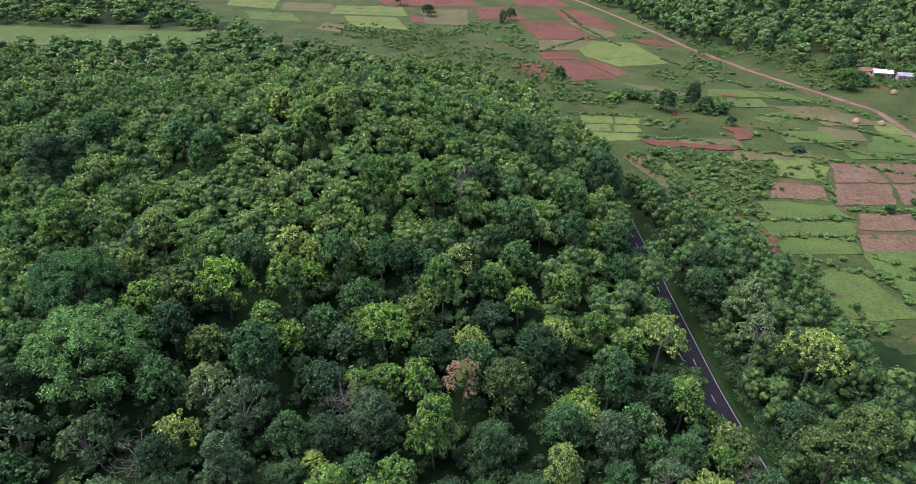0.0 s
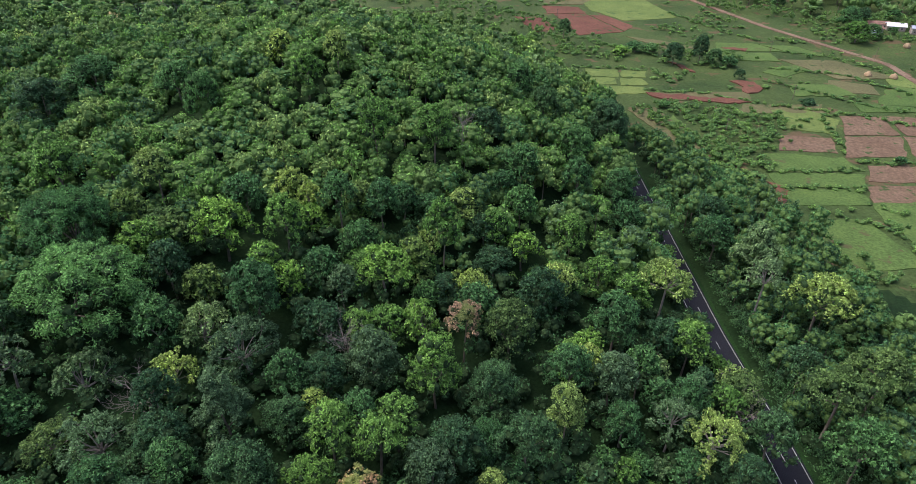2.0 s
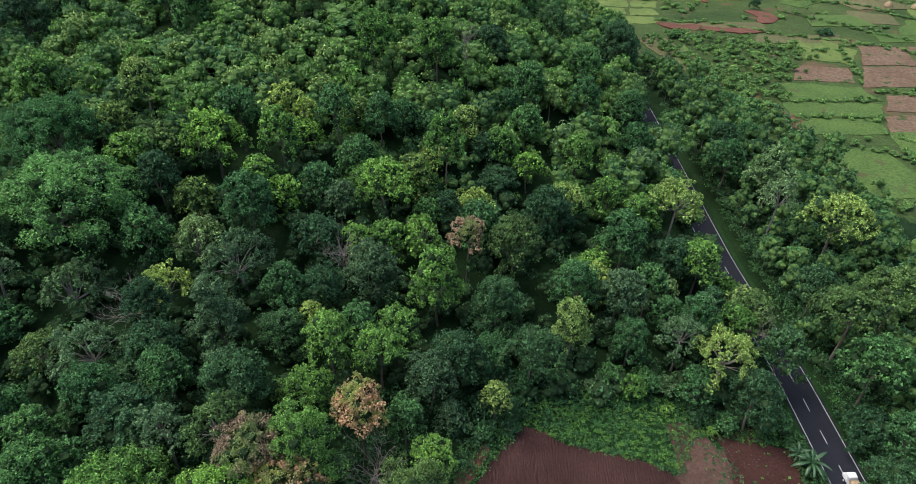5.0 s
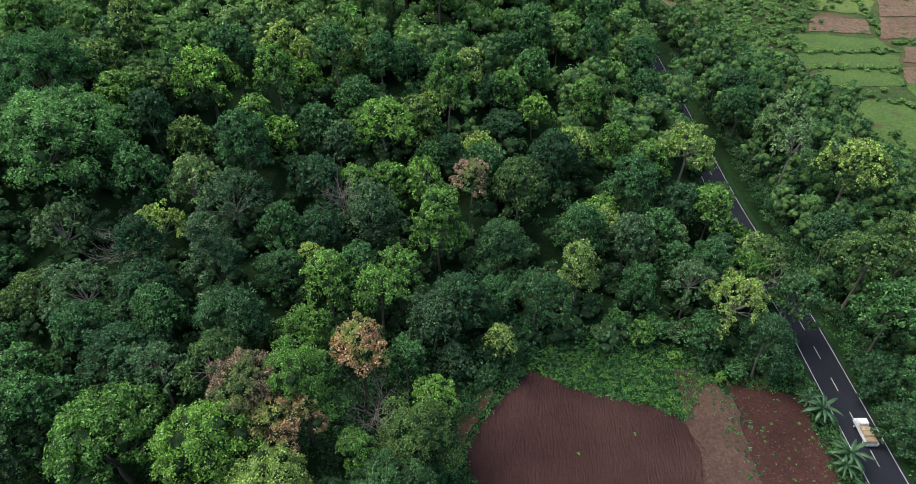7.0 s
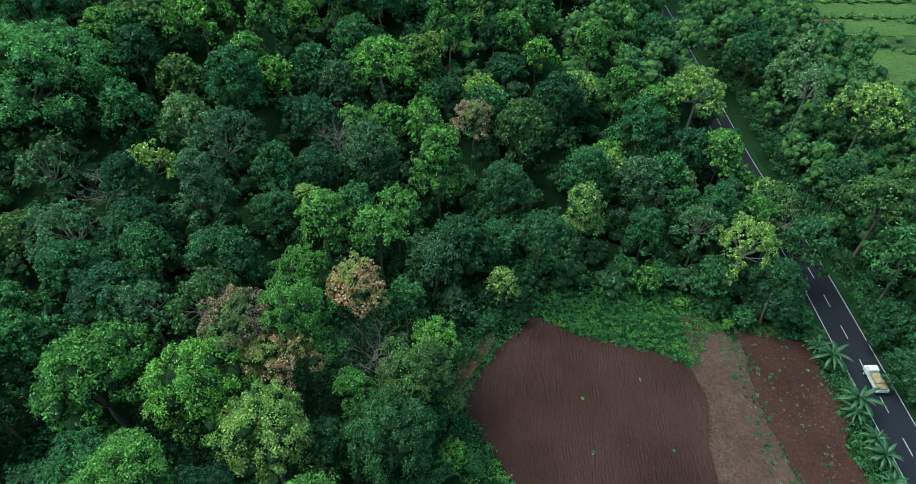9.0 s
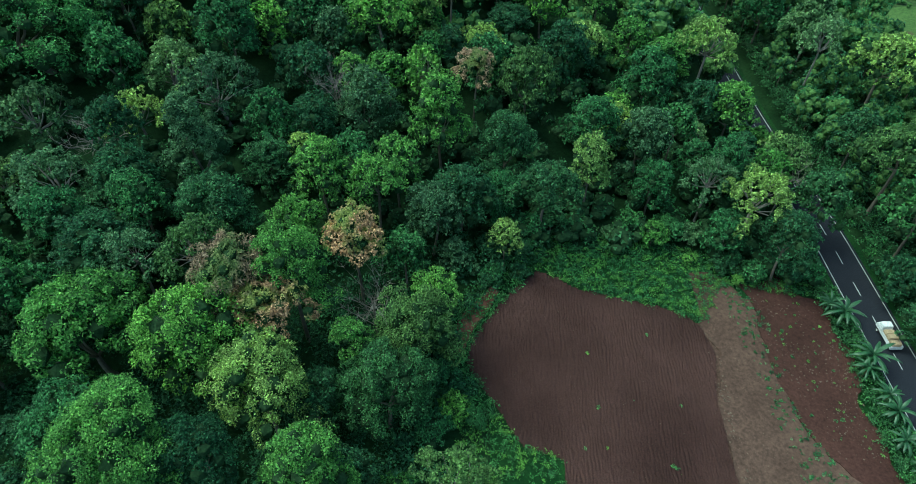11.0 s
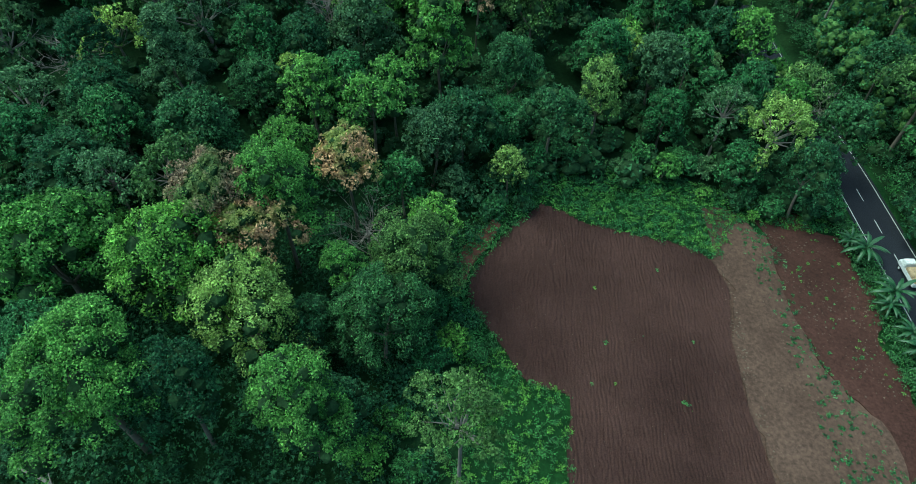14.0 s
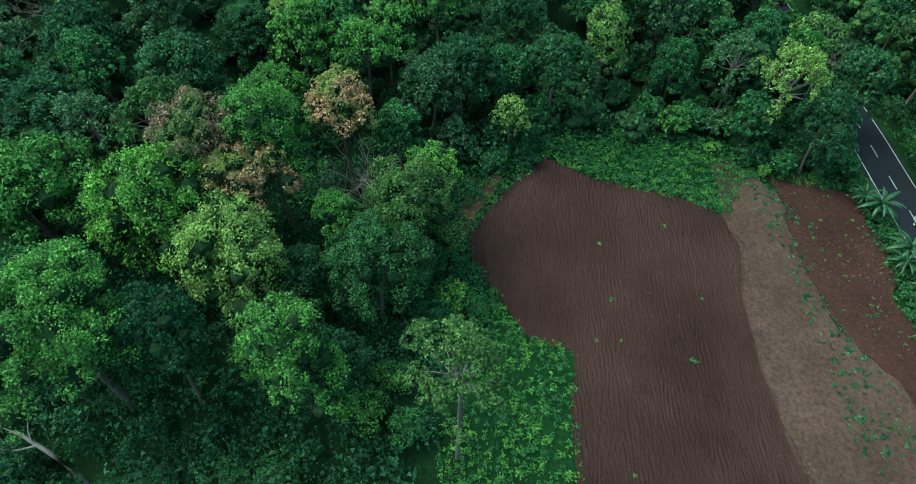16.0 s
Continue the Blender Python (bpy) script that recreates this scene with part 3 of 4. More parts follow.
fill = []
X, Y = scatter(-330, 112, -45, 450, 6.6)
ok = wooded(X, Y) & seen_side(X, Y, 60) & ((X < ROAD_X - 6.0) | (X > ROAD_X + 6.8)) & ((Y < 250) | (rng.random(len(X)) < 0.55))
ok &= wooded(X + 0.8, Y) & wooded(X - 0.8, Y) & wooded(X, Y - 2.0)
for x, y in zip(X[ok], Y[ok]):
    if x * x + y * y < 18 * 18 and x > -14:
        continue
    hill = float(bell(x, y, -42, 185, 85, 70))
    R = rng.uniform(3.6, 5.8) * (1 + 0.14 * hill) * (1.25 if y > 250 else 1.0)
    if any(math.hypot(x - a, (y - b) * (0.72 if y < b else 1.0)) < 0.62 * (R + c) for a, b, c in TREES):
        continue
    h = rng.uniform(10, 16.5) * (1 - 0.36 * hill)
    if x > 58:
        h = rng.uniform(10, 17)
    if -7 < x < 14 and 12 < y < 44:
        continue
    if 51 < x < 62.5 and (98 < y < 150 or 172 < y < 212):
        if x > 59.5:
            continue
        h = min(h, (62.5 - x) * 1.15 + 4)
    if y < 36 and x < -4:
        h, R = h * 0.45, R * 0.8
    if rng.random() < 0.16:
        h *= 0.6
    tint = pick(("mid", 0.42 + 0.1 * hill), ("dark", 0.26 - 0.25 * hill), ("bright", 0.18 + 1.3 * hill), ("lime", 0.05 + 0.55 * hill), ("olive", 0.08), ("blue", 0.05), ("pale", 0.015), ("rust", 0.008 if y > 230 else 0.0))
    # distance haze put into colour: most green far trees become pale or olive
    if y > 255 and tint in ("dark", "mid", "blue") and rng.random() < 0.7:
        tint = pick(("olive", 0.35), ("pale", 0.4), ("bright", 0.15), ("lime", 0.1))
    # low trees near the foot of the slope: taller trees' shade set as dark leaf colour
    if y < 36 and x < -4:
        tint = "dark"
    if x < -28 and y < 78 and tint in ("lime", "olive", "pale", "bright"):
        tint = pick(("mid", 0.6), ("dark", 0.4))
    if x > 70 and tint in ("bright", "lime", "pale"):
        tint = pick(("mid", 0.35), ("dark", 0.65))
    form = pick(("round", 0.70), ("tall", 0.10), ("spread", 0.12), ("airy", 0.06), ("cone", 0.02))
    fill.append((math.hypot(x + 8, y - 55), x, y, h, R, tint, form))
X, Y = scatter(74, 112, 40, 215, 6.4)
for x, y in zip(X, Y):
    R = rng.uniform(3.6, 5.4)
    near = [(a, b, c) for a, b, c in TREES + [(t[1], t[2], t[4]) for t in fill] if math.hypot(x - a, y - b) < 0.42 * (R + c)]
    if wooded(x, y) and not near and x < 0.8 * y + 50:
        fill.append((math.hypot(x + 8, y - 55), x, y, rng.uniform(8, 15), R, pick(("mid", 0.5), ("dark", 0.42), ("olive", 0.08)), pick(("round", 0.8), ("spread", 0.2))))
fill.sort()
NAMED = 190
for d, x, y, h, R, tint, form in fill[:NAMED]:
    grow(form, tint, x, y, land_at(x, y) + h, R)

LIST = list(LEAF)
LOD = {}


def lod_crown(form, seed, count, size, core=1, few=0.5):
    key = form, seed, count, core, few
    if key not in LOD:
        r = np.random.default_rng(900 + seed)
        LOD[key] = crown(r, lobes(r, form, few), count, size, LEAFING[form][1], 0 if form == "airy" else core, 0.72)
    return LOD[key]


def woods(name, items, count, size, label, category="woodland", core=1, few=0.5, inside_mat=None):
    """Many trees too far or too many to tell apart, as one mesh: real leaf sprays, inner foliage and stems."""
    V, F, M, n = [], [], [], 0
    for i, (x, y, h, R, tint, form) in enumerate(items):
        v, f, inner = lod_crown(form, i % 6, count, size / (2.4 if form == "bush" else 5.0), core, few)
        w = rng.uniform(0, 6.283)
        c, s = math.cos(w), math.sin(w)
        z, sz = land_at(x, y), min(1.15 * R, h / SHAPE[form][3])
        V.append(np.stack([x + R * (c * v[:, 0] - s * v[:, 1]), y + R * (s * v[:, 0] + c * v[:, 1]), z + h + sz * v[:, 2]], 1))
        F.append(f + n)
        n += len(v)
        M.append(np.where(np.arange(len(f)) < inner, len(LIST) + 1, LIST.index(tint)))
        if form != "bush":
            q = 0.05 * R
            V.append(np.array([(x - q, y, z - 0.5), (x + q, y, z - 0.5), (x, y + q, z + 0.8 * h), (x, y - q, z - 0.5), (x, y + q, z - 0.5), (x, y, z + 0.8 * h)]))
            F.append(np.arange(n, n + 6).reshape(2, 3))
            n += 6
            M.append(np.full(2, len(LIST)))
    V = np.concatenate(V)
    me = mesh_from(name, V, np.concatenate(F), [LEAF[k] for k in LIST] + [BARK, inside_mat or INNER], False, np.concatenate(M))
    return tagged(new(name, me), label, category, "", "stuff")


rest = [t[1:] for t in fill[NAMED:]]
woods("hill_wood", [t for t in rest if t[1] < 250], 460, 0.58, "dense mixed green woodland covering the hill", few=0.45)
woods("back_wood", [t for t in rest if t[1] >= 250], 170, 0.85, "mixed woodland on the hill's far side, paled in colour for haze", few=0.4)


def grove(x0, x1, y0, y1, cell, keep, hs, tints, rs=(3.0, 5.0)):
    X, Y = scatter(x0, x1, y0, y1, cell)
    out = []
    for x, y in zip(X, Y):
        if keep(x, y):
            out.append((x, y, rng.uniform(*hs), rng.uniform(*rs), pick(*tints), pick(("round", 0.7), ("tall", 0.3))))
    return out


def track_x(y):
    """The dirt track's place across the valley."""
    return float(np.interp(y, [150, 318, 364, 400, 450, 523, 753, 1100], [232, 246, 249, 233, 212, 189, 133, 80]))


DUSK = (("dark", 0.65), ("mid", 0.1), ("blue", 0.25))
far_r = grove(140, 800, 455, 1000, 17, lambda x, y: x > track_x(y) + 12 + max(0, 540 - y) * 0.6 and x < 0.8 * y + 40, (13, 20), DUSK, (7, 11))
far_l = grove(-800, -60, 450, 1000, 18, lambda x, y: bool(wooded(x, y)) and x < -0.5 * (y - 330) and x > -0.8 * y - 60, (10, 16), (("dark", 0.3), ("mid", 0.4), ("olive", 0.3)), (7, 11))
woods("ridge_wood", far_r + far_l, 55, 1.25, "far dark woodland on the ridges round the valley", few=0.25)

# undergrowth between the stems
X, Y = scatter(-190, 108, -20, 260, 4.0)
ok = wooded(X, Y) & seen_side(X, Y, 25) & ((np.hypot(X, Y) < 95) | (rng.random(len(X)) < 0.68))
under, near_under = [], []
for x, y in zip(X[ok], Y[ok]):
    if (abs(x - ROAD_X) < 7 and y < 240) or math.hypot(x, y) < 10 or (-2 < x < 13 and y < 43):
        continue
    far = math.hypot(x, y) > 72
    # undergrowth below the hill goes dark: tree shade is put into the leaf tint
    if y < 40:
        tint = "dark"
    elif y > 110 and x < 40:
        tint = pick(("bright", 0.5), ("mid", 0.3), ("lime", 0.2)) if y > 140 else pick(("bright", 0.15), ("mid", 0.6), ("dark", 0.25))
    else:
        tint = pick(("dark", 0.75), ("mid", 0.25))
    h = rng.uniform(4.0, 8.5) if x < 30 and y > 95 else rng.uniform(2.0, 5.0)
    (under if far else near_under).append((x, y, h, rng.uniform(2.0, 3.6), tint, "bush"))
X, Y = scatter(74, 104, 36, 135, 3.3)
for x, y in zip(X, Y):
    if wooded(x, y):
        near_under.append((x, y, rng.uniform(1.6, 5.0), rng.uniform(1.8, 3.0), pick(("dark", 0.85), ("mid", 0.15)), "bush"))
X, Y = scatter(-62, -4, 8, 62, 2.7)
for x, y in zip(X, Y):
    if wooded(x, y) and math.hypot(x, y) > 14 and not (x > -6 and y < 44):
        near_under.append((x, y, rng.uniform(0.8, 2.8), rng.uniform(1.3, 2.2), pick(("dark", 0.8), ("mid", 0.2)), "bush"))
woods("undergrowth", [t for t in under if t[1] < 125 or t[0] > 45], 55, 0.45, "leafy undergrowth beneath the forest trees, darkened for their shade", "undergrowth", inside_mat=SHADED_CORE)
woods("hill_undergrowth", [t for t in under if t[1] >= 125 and t[0] <= 45], 55, 0.45, "fresh green undergrowth beneath the hill trees", "undergrowth")
woods("edge_undergrowth", near_under, 210, 0.30, "dense leafy undergrowth near the field", "undergrowth", 0, 0.8)


# ---- the valley: fields, banks, track, hamlet ----
def fields(name, mat, label, lift, *polys):
    for p in polys:
        patch(name, list(p), mat, label, "field", lift, 7.0, 1.7, 0.10, "valley fields")


fields("paddy_plot", PADDY, "green terraced paddy plot with low earth bunds", 0.16,
       [(128, 244), (158, 238), (161, 226), (126, 226)], [(122, 224), (160, 224), (155, 212), (119, 212)], [(116, 210), (152, 211), (148, 199), (113, 198)],
       [(150, 200), (200, 212), (196, 190), (146, 186)], [(112, 184), (140, 190), (146, 160), (118, 158)], [(148, 186), (180, 188), (190, 150), (150, 152)])
fields("fallow_plot", BROWN, "bare brown fallow plot with low earth bunds", 0.18,
       [(181, 284), (200, 284), (196, 262), (172, 262)], [(202, 284), (228, 283), (224, 262), (199, 262)], [(171, 260), (195, 260), (186, 240), (160, 239)],
       [(197, 260), (224, 260), (214, 238), (189, 239)], [(165, 231), (205, 231), (196, 216), (158, 217)], [(155, 213), (194, 214), (186, 201), (150, 200)],
       [(142, 262), (164, 258), (158, 243), (136, 246)])
fields("young_paddy_plot", PALE_PADDY, "yellow-green young paddy plot with curved bunds", 0.16,
       [(72, 358), (90, 356), (88, 343), (70, 344)], [(70, 342), (86, 341), (84, 330), (68, 331)], [(88, 341), (100, 340), (102, 330), (86, 329)],
       [(66, 329), (98, 327), (99, 316), (64, 315)], [(92, 356), (106, 352), (103, 342), (90, 343)])
fields("grass_plot", STUBBLE, "pale green-brown grazed plot in the valley", 0.2,
       [(82, 292), (96, 296), (106, 250), (100, 244), (90, 262)], [(100, 318), (150, 318), (147, 306), (104, 306)], [(140, 300), (180, 300), (176, 288), (132, 288)])
fields("green_plot", PADDY, "bright green crop plot in the valley", 0.3,
       [(165, 413), (190, 409), (200, 392), (160, 396)], [(192, 408), (212, 402), (222, 382), (202, 390)], [(150, 394), (190, 388), (190, 372), (146, 376)],
       [(230, 330), (246, 318), (230, 296), (206, 300)], [(176, 330), (200, 330), (204, 312), (172, 312)])
fields("red_field", REDSOIL, "red-brown tilled field on the valley floor", 0.16,
       [(40, 478), (62, 474), (66, 442), (52, 436)], [(64, 515), (92, 512), (94, 490), (66, 490)], [(70, 488), (94, 488), (112, 440), (80, 430)], [(96, 486), (108, 486), (122, 456), (113, 442)],
       [(60, 640), (100, 640), (120, 560), (70, 560)], [(20, 720), (60, 720), (70, 650), (20, 650)], [(100, 700), (130, 690), (150, 600), (110, 600)],
       [(150, 560), (176, 548), (180, 530), (156, 540)], [(-90, 760), (20, 760), (20, 720), (-80, 720)])
fields("crop_plot", PALE_PADDY, "pale green vegetable crop plot in rows", 0.2, [(96, 560), (148, 545), (160, 480), (120, 470), (100, 500)], [(-130, 720), (-60, 715), (-50, 660), (-130, 670)])
fields("stubble_plot", STUBBLE, "grey-brown stubble plot on the valley floor", 0.3, [(70, 558), (118, 556), (96, 520), (66, 520)], [(190, 376), (222, 372), (240, 340), (208, 338)],
       [(104, 640), (140, 590), (140, 570), (122, 562)], [(-40, 700), (10, 700), (10, 620), (-30, 620)])
fields("left_plot", PADDY, "far green plot between the woods", 0.3, [(-410, 585), (-215, 580), (-210, 530), (-410, 520)])
for bank in ([(98, 317), (112, 314), (128, 309), (140, 306), (147, 303), (140, 302), (124, 304), (110, 307), (99, 311)], [(147, 336), (157, 335), (160, 326), (156, 317), (147, 316), (150, 326)],
             [(119, 216), (123, 211), (120, 203), (118, 196), (114, 197), (117, 206)], [(124, 372), (130, 362), (133, 352), (130, 352), (127, 361)], [(166, 402), (180, 399), (178, 394), (168, 396)]):
    patch("red_bank", bank, REDSOIL, "raw red earth bank at a terrace edge", "bank", 0.5, 3.0, 3.0, 0.35, "valley fields")


fields("crop_plot", PALE_PADDY, "pale green vegetable crop plot in rows", 0.2, [(150, 292), (166, 298), (178, 279), (167, 263), (149, 270)], [(238, 348), (250, 340), (243, 323), (230, 330)],
       [(-255, 756), (-199, 744), (-193, 693), (-246, 707)], [(-114, 660), (-61, 654), (-45, 595), (-100, 608)])
fields("stubble_plot", STUBBLE, "grey-brown stubble plot on the valley floor", 0.2, [(201, 338), (220, 330), (217, 314), (193, 318)], [(111, 429), (135, 415), (151, 400), (131, 396)],
       [(-191, 737), (-140, 729), (-124, 677), (-184, 685)], [(-126, 630), (-103, 606), (-104, 580), (-130, 595)])
fields("green_plot", PADDY, "bright green crop plot in the valley", 0.2, [(171, 352), (196, 366), (199, 355), (179, 342)], [(197, 304), (224, 300), (222, 290), (193, 290)],
       [(102, 286), (105, 257), (99, 246), (93, 275)], [(-220, 683), (-168, 667), (-149, 626), (-201, 638)], [(-128, 690), (-79, 688), (-64, 676), (-112, 676)])
fields("red_field", REDSOIL, "red-brown tilled field on the valley floor", 0.16, [(62, 800), (113, 777), (122, 716), (66, 724)], [(-214, 800), (-173, 790), (-166, 762), (-208, 762)],
       [(-120, 716), (-76, 714), (-78, 696), (-116, 700)], [(-50, 667), (5, 655), (0, 628), (-44, 630)])


def build_track():
    ys = np.arange(150, 1100, 6.0)
    v, f = [], []
    for y in ys:
        x, w = track_x(y) + 1.5 * noise.noise((y * 0.02, 0, 0)), 2.1
        z = land_at(x, y) + 0.35
        v += [(x - w, y, z), (x + w, y, z), (x + w, y, z - 0.9), (x - w, y, z - 0.9)]
    for i in range(len(ys) - 1):
        a = 4 * i
        f += [(a, a + 1, a + 5, a + 4), (a + 1, a + 2, a + 6, a + 5), (a + 3, a, a + 4, a + 7)]
    tagged(new("dirt_track", mesh_from("dirt_track", v, f, [DIRT])), "reddish dirt track running along the valley", "track", "", "structure")


build_track()

# scrub along the banks and between the plots
X, Y = scatter(-120, 260, 150, 640, 5.5)
bank = np.array([noise.noise((x * 0.03, y * 0.05, 4.0)) + 0.5 * noise.noise((x * 0.1, y * 0.12, 8.0)) for x, y in zip(X, Y)])
open_land = inside(X, Y, VALLEY)
hedge = []
busy = [([v.co.xy[:] for v in o.data.vertices], o) for o in scene.objects if o.get("group") == "valley fields"]
boxes = [(min(p[0] for p in b) - 0.5, max(p[0] for p in b) + 0.5, min(p[1] for p in b) - 0.5, max(p[1] for p in b) + 0.5) for b, _ in busy]
for x, y, b in zip(X[open_land], Y[open_land], bank[open_land]):
    if any(a0 < x < a1 and b0 < y < b1 for a0, a1, b0, b1 in boxes) or abs(x - track_x(y)) < 7:
        continue
    thick = 0.16 if not (95 < x < 150 and 225 < y < 310) else -0.1
    if b > thick:
        hedge.append((x, y, rng.uniform(1.0, 3.2), rng.uniform(1.4, 3.2), pick(("mid", 0.4), ("bright", 0.4), ("dark", 0.1), ("olive", 0.1)), "bush"))


def hedgerow(points, wide=1.2, high=(0.8, 2.4)):
    """Bushes strung along a bank."""
    for (x0, y0), (x1, y1) in zip(points, points[1:]):
        n = int(math.hypot(x1 - x0, y1 - y0) / (1.7 if wide < 3 else 0.8))
        for i in range(n):
            x, y = x0 + (x1 - x0) * i / n + rng.normal() * wide, y0 + (y1 - y0) * i / n + rng.normal() * wide
            hedge.append((x, y, rng.uniform(*high), rng.uniform(1.0, 2.2), pick(("mid", 0.45), ("bright", 0.4), ("dark", 0.15)), "bush"))


for row in ([(99, 322), (128, 315), (152, 299), (178, 291), (213, 269)], [(165, 338), (188, 311), (207, 293), (222, 286)], [(177, 359), (213, 346), (236, 307)], [(126, 196), (139, 186), (170, 180)],
            [(162, 235), (176, 233), (205, 233)], [(150, 198), (163, 188), (200, 189)], [(146, 283), (160, 276), (180, 286)], [(171, 276), (160, 241)], [(84, 413), (110, 394), (127, 376)],
            [(38, 556), (54, 513), (66, 516), (113, 568)], [(156, 493), (186, 428), (196, 413)], [(-44, 580), (-86, 580), (-122, 605)], [(98, 239), (95, 283), (87, 299)], [(108, 697), (117, 605), (134, 534)],
            [(126, 225), (160, 225)], [(119, 211), (154, 211)], [(66, 360), (90, 358), (106, 353)], [(112, 196), (104, 226), (99, 244)], [(148, 188), (147, 154)], [(62, 440), (100, 400), (160, 415)],
            [(20, 500), (60, 480), (70, 432)], [(200, 390), (222, 380), (244, 345)]):
    hedgerow(row)
for row in ([(104, 300), (140, 286), (150, 268)], [(106, 285), (132, 270), (138, 250)], [(112, 268), (126, 255), (132, 246)], [(108, 252), (118, 240), (124, 228)], [(110, 236), (116, 226)]):
    hedgerow(row, 4.0, (1.5, 3.8))
hedgerow([(88, 290), (104, 240), (108, 205), (112, 180), (124, 152)], 4.0, (2, 5))
hedgerow([(-100, 590), (-60, 560), (-20, 560), (10, 580)], 9.0, (3, 7))
hedgerow([(-60, 560), (-10, 510), (30, 470)], 10.0, (2, 6))
hedgerow([(40, 470), (60, 420), (72, 380)], 8.0, (2, 6))
hedgerow([(262, 446), (280, 450), (312, 432), (318, 412)], 4.0, (3, 7))
hedgerow([(268, 414), (290, 410), (304, 412)], 3.0, (2, 4))
hedgerow([(130, 390), (150, 382), (172, 378)], 4.0, (2, 5))
hedgerow([(190, 545), (200, 500), (230, 480), (255, 455), (300, 446), (330, 440)], 6.0, (3, 8))
woods("scrub", hedge, 45, 0.50, "rough green scrub on the banks between the plots", "scrub")


# trees and groves that stand out in the valley
VAL = "in the valley fields"
for form, tint, x, y, h, R in (("round", "dark", 124, 366, 13, 7.0), ("tall", "dark", 141, 371, 17, 5.5), ("round", "dark", 147, 364, 10, 6.0), ("bush", "mid", 155, 362, 7, 5.0),
                               ("round", "dark", 66, 408, 16, 5.0), ("round", "bright", 252, 408, 14, 9.0), ("round", "mid", 260, 434, 16, 9.0), ("round", "mid", 266, 415, 10, 6.0),
                               ("round", "bright", 308, 416, 12, 6.0), ("round", "dark", 153, 339, 6, 3.2), ("round", "dark", -63, 727, 15, 8.0), ("tall", "mid", 43, 634, 13, 5.0),
                               ("round", "mid", 52, 648, 12, 6.0), ("round", "dark", -30, 664, 12, 8.0), ("round", "mid", 240, 500, 12, 7.0), ("round", "mid", 222, 578, 15, 6.0),
                               ("bush", "dark", 172, 300, 3.5, 4.5), ("bush", "mid", 100, 296, 4, 4.0), ("bush", "mid", 108, 392, 7, 6.0), ("bush", "mid", 116, 388, 7, 6.0), ("bush", "bright", 98, 384, 6, 6.0),
                               ("bush", "mid", 178, 232, 4, 3.0), ("bush", "mid", 186, 226, 4, 3.4), ("bush", "dark", 194, 240, 3, 2.5)):
    grow(form, tint, x, y, land_at(x, y) + h, R, where=VAL, group="valley trees")


# ---- bare and dead trees ----
def snag(x, y, top, R, seed, label):
    r = np.random.default_rng(seed)
    z = land_at(x, y)
    H = top - z
    root = new("bare_tree")
    root.location = (x, y, z)
    v, f = tube(bent((0, 0, -0.5), (0.3, 0.2, H * 0.8), r, 0.03, 6), [0.2, 0.16, 0.13, 0.10, 0.07, 0.03], 6)
    ob = new("trunk", mesh_from("trunk", v, f, [PALE_BARK], True))
    ob.parent = root
    for i in range(13):
        a, u = i * 2.4, r.uniform(0.35, 0.8)
        s = np.array([0.3 * u, 0.2 * u, H * u])
        e = s + np.array([math.cos(a) * R, math.sin(a) * R, (1 - u) * H * 0.95 + 0.5]) * r.uniform(0.6, 1.0)
        pts = bent(s, e, r, 0.1, 5)
        v, f = tube(pts, [0.07, 0.055, 0.042, 0.03, 0.012], 5)
        for k in range(14):
            p = np.array(pts[1 + k % 4])
            q = p + unit(r.normal(size=3) + (e - s) / np.linalg.norm(e - s) + np.array([0, 0, 0.4])) * R * r.uniform(0.2, 0.5)
            v2, f2 = tube([p, (p + q) / 2 + r.normal(size=3) * 0.1, q], [0.028, 0.02, 0.008], 4)
            f += [tuple(i2 + len(v) for i2 in t) for t in f2]
            v += v2
        ob = new("branch", mesh_from("branch", v, f, [PALE_BARK], True))
        ob.parent = root
    tagged(root, label, "tree", "bare trees")


snag(-12.5, 51, 18.0, 5.0, 1, "grey leafless tree among green crowns")
snag(-57, 78, 22.0, 5.5, 2, "pinkish grey dead tree on the slope")
snag(-22.5, 92, 25.0, 5.0, 3, "grey leafless twiggy tree on the slope")
snag(0.7, 166, 40.0, 3.5, 4, "thin grey dead tree on the hill")
snag(57, 88, 8.0, 4.5, 5, "fallen-limbed grey tree beside the road")


def fallen_trunk():
    r = np.random.default_rng(8)
    root = new("fallen_trunk")
    root.location = (-40.5, 20.8, land_at(-40.5, 20.8))
    v, f = tube([(-2.5, 2.2, 6.2), (0, 1.4, 5.6), (2.6, 0.2, 4.4), (5.0, -1.4, 1.8), (5.6, -2.0, -0.4)], [0.10, 0.17, 0.24, 0.30, 0.34], 7)
    ob = new("trunk", mesh_from("trunk", v, f, [PALE_BARK], True))
    ob.parent = root
    for e in ((-1.5, 0.2, 6.6), (0.4, 3.0, 6.4)):
        v, f = tube(bent((1.6, 0.7, 4.9), e, r, 0.1, 4), [0.12, 0.09, 0.06, 0.02], 5)
        ob = new("branch", mesh_from("branch", v, f, [PALE_BARK], True))
        ob.parent = root
    tagged(root, "leaning pale dead trunk with broken branches", "tree", "bare trees")


fallen_trunk()


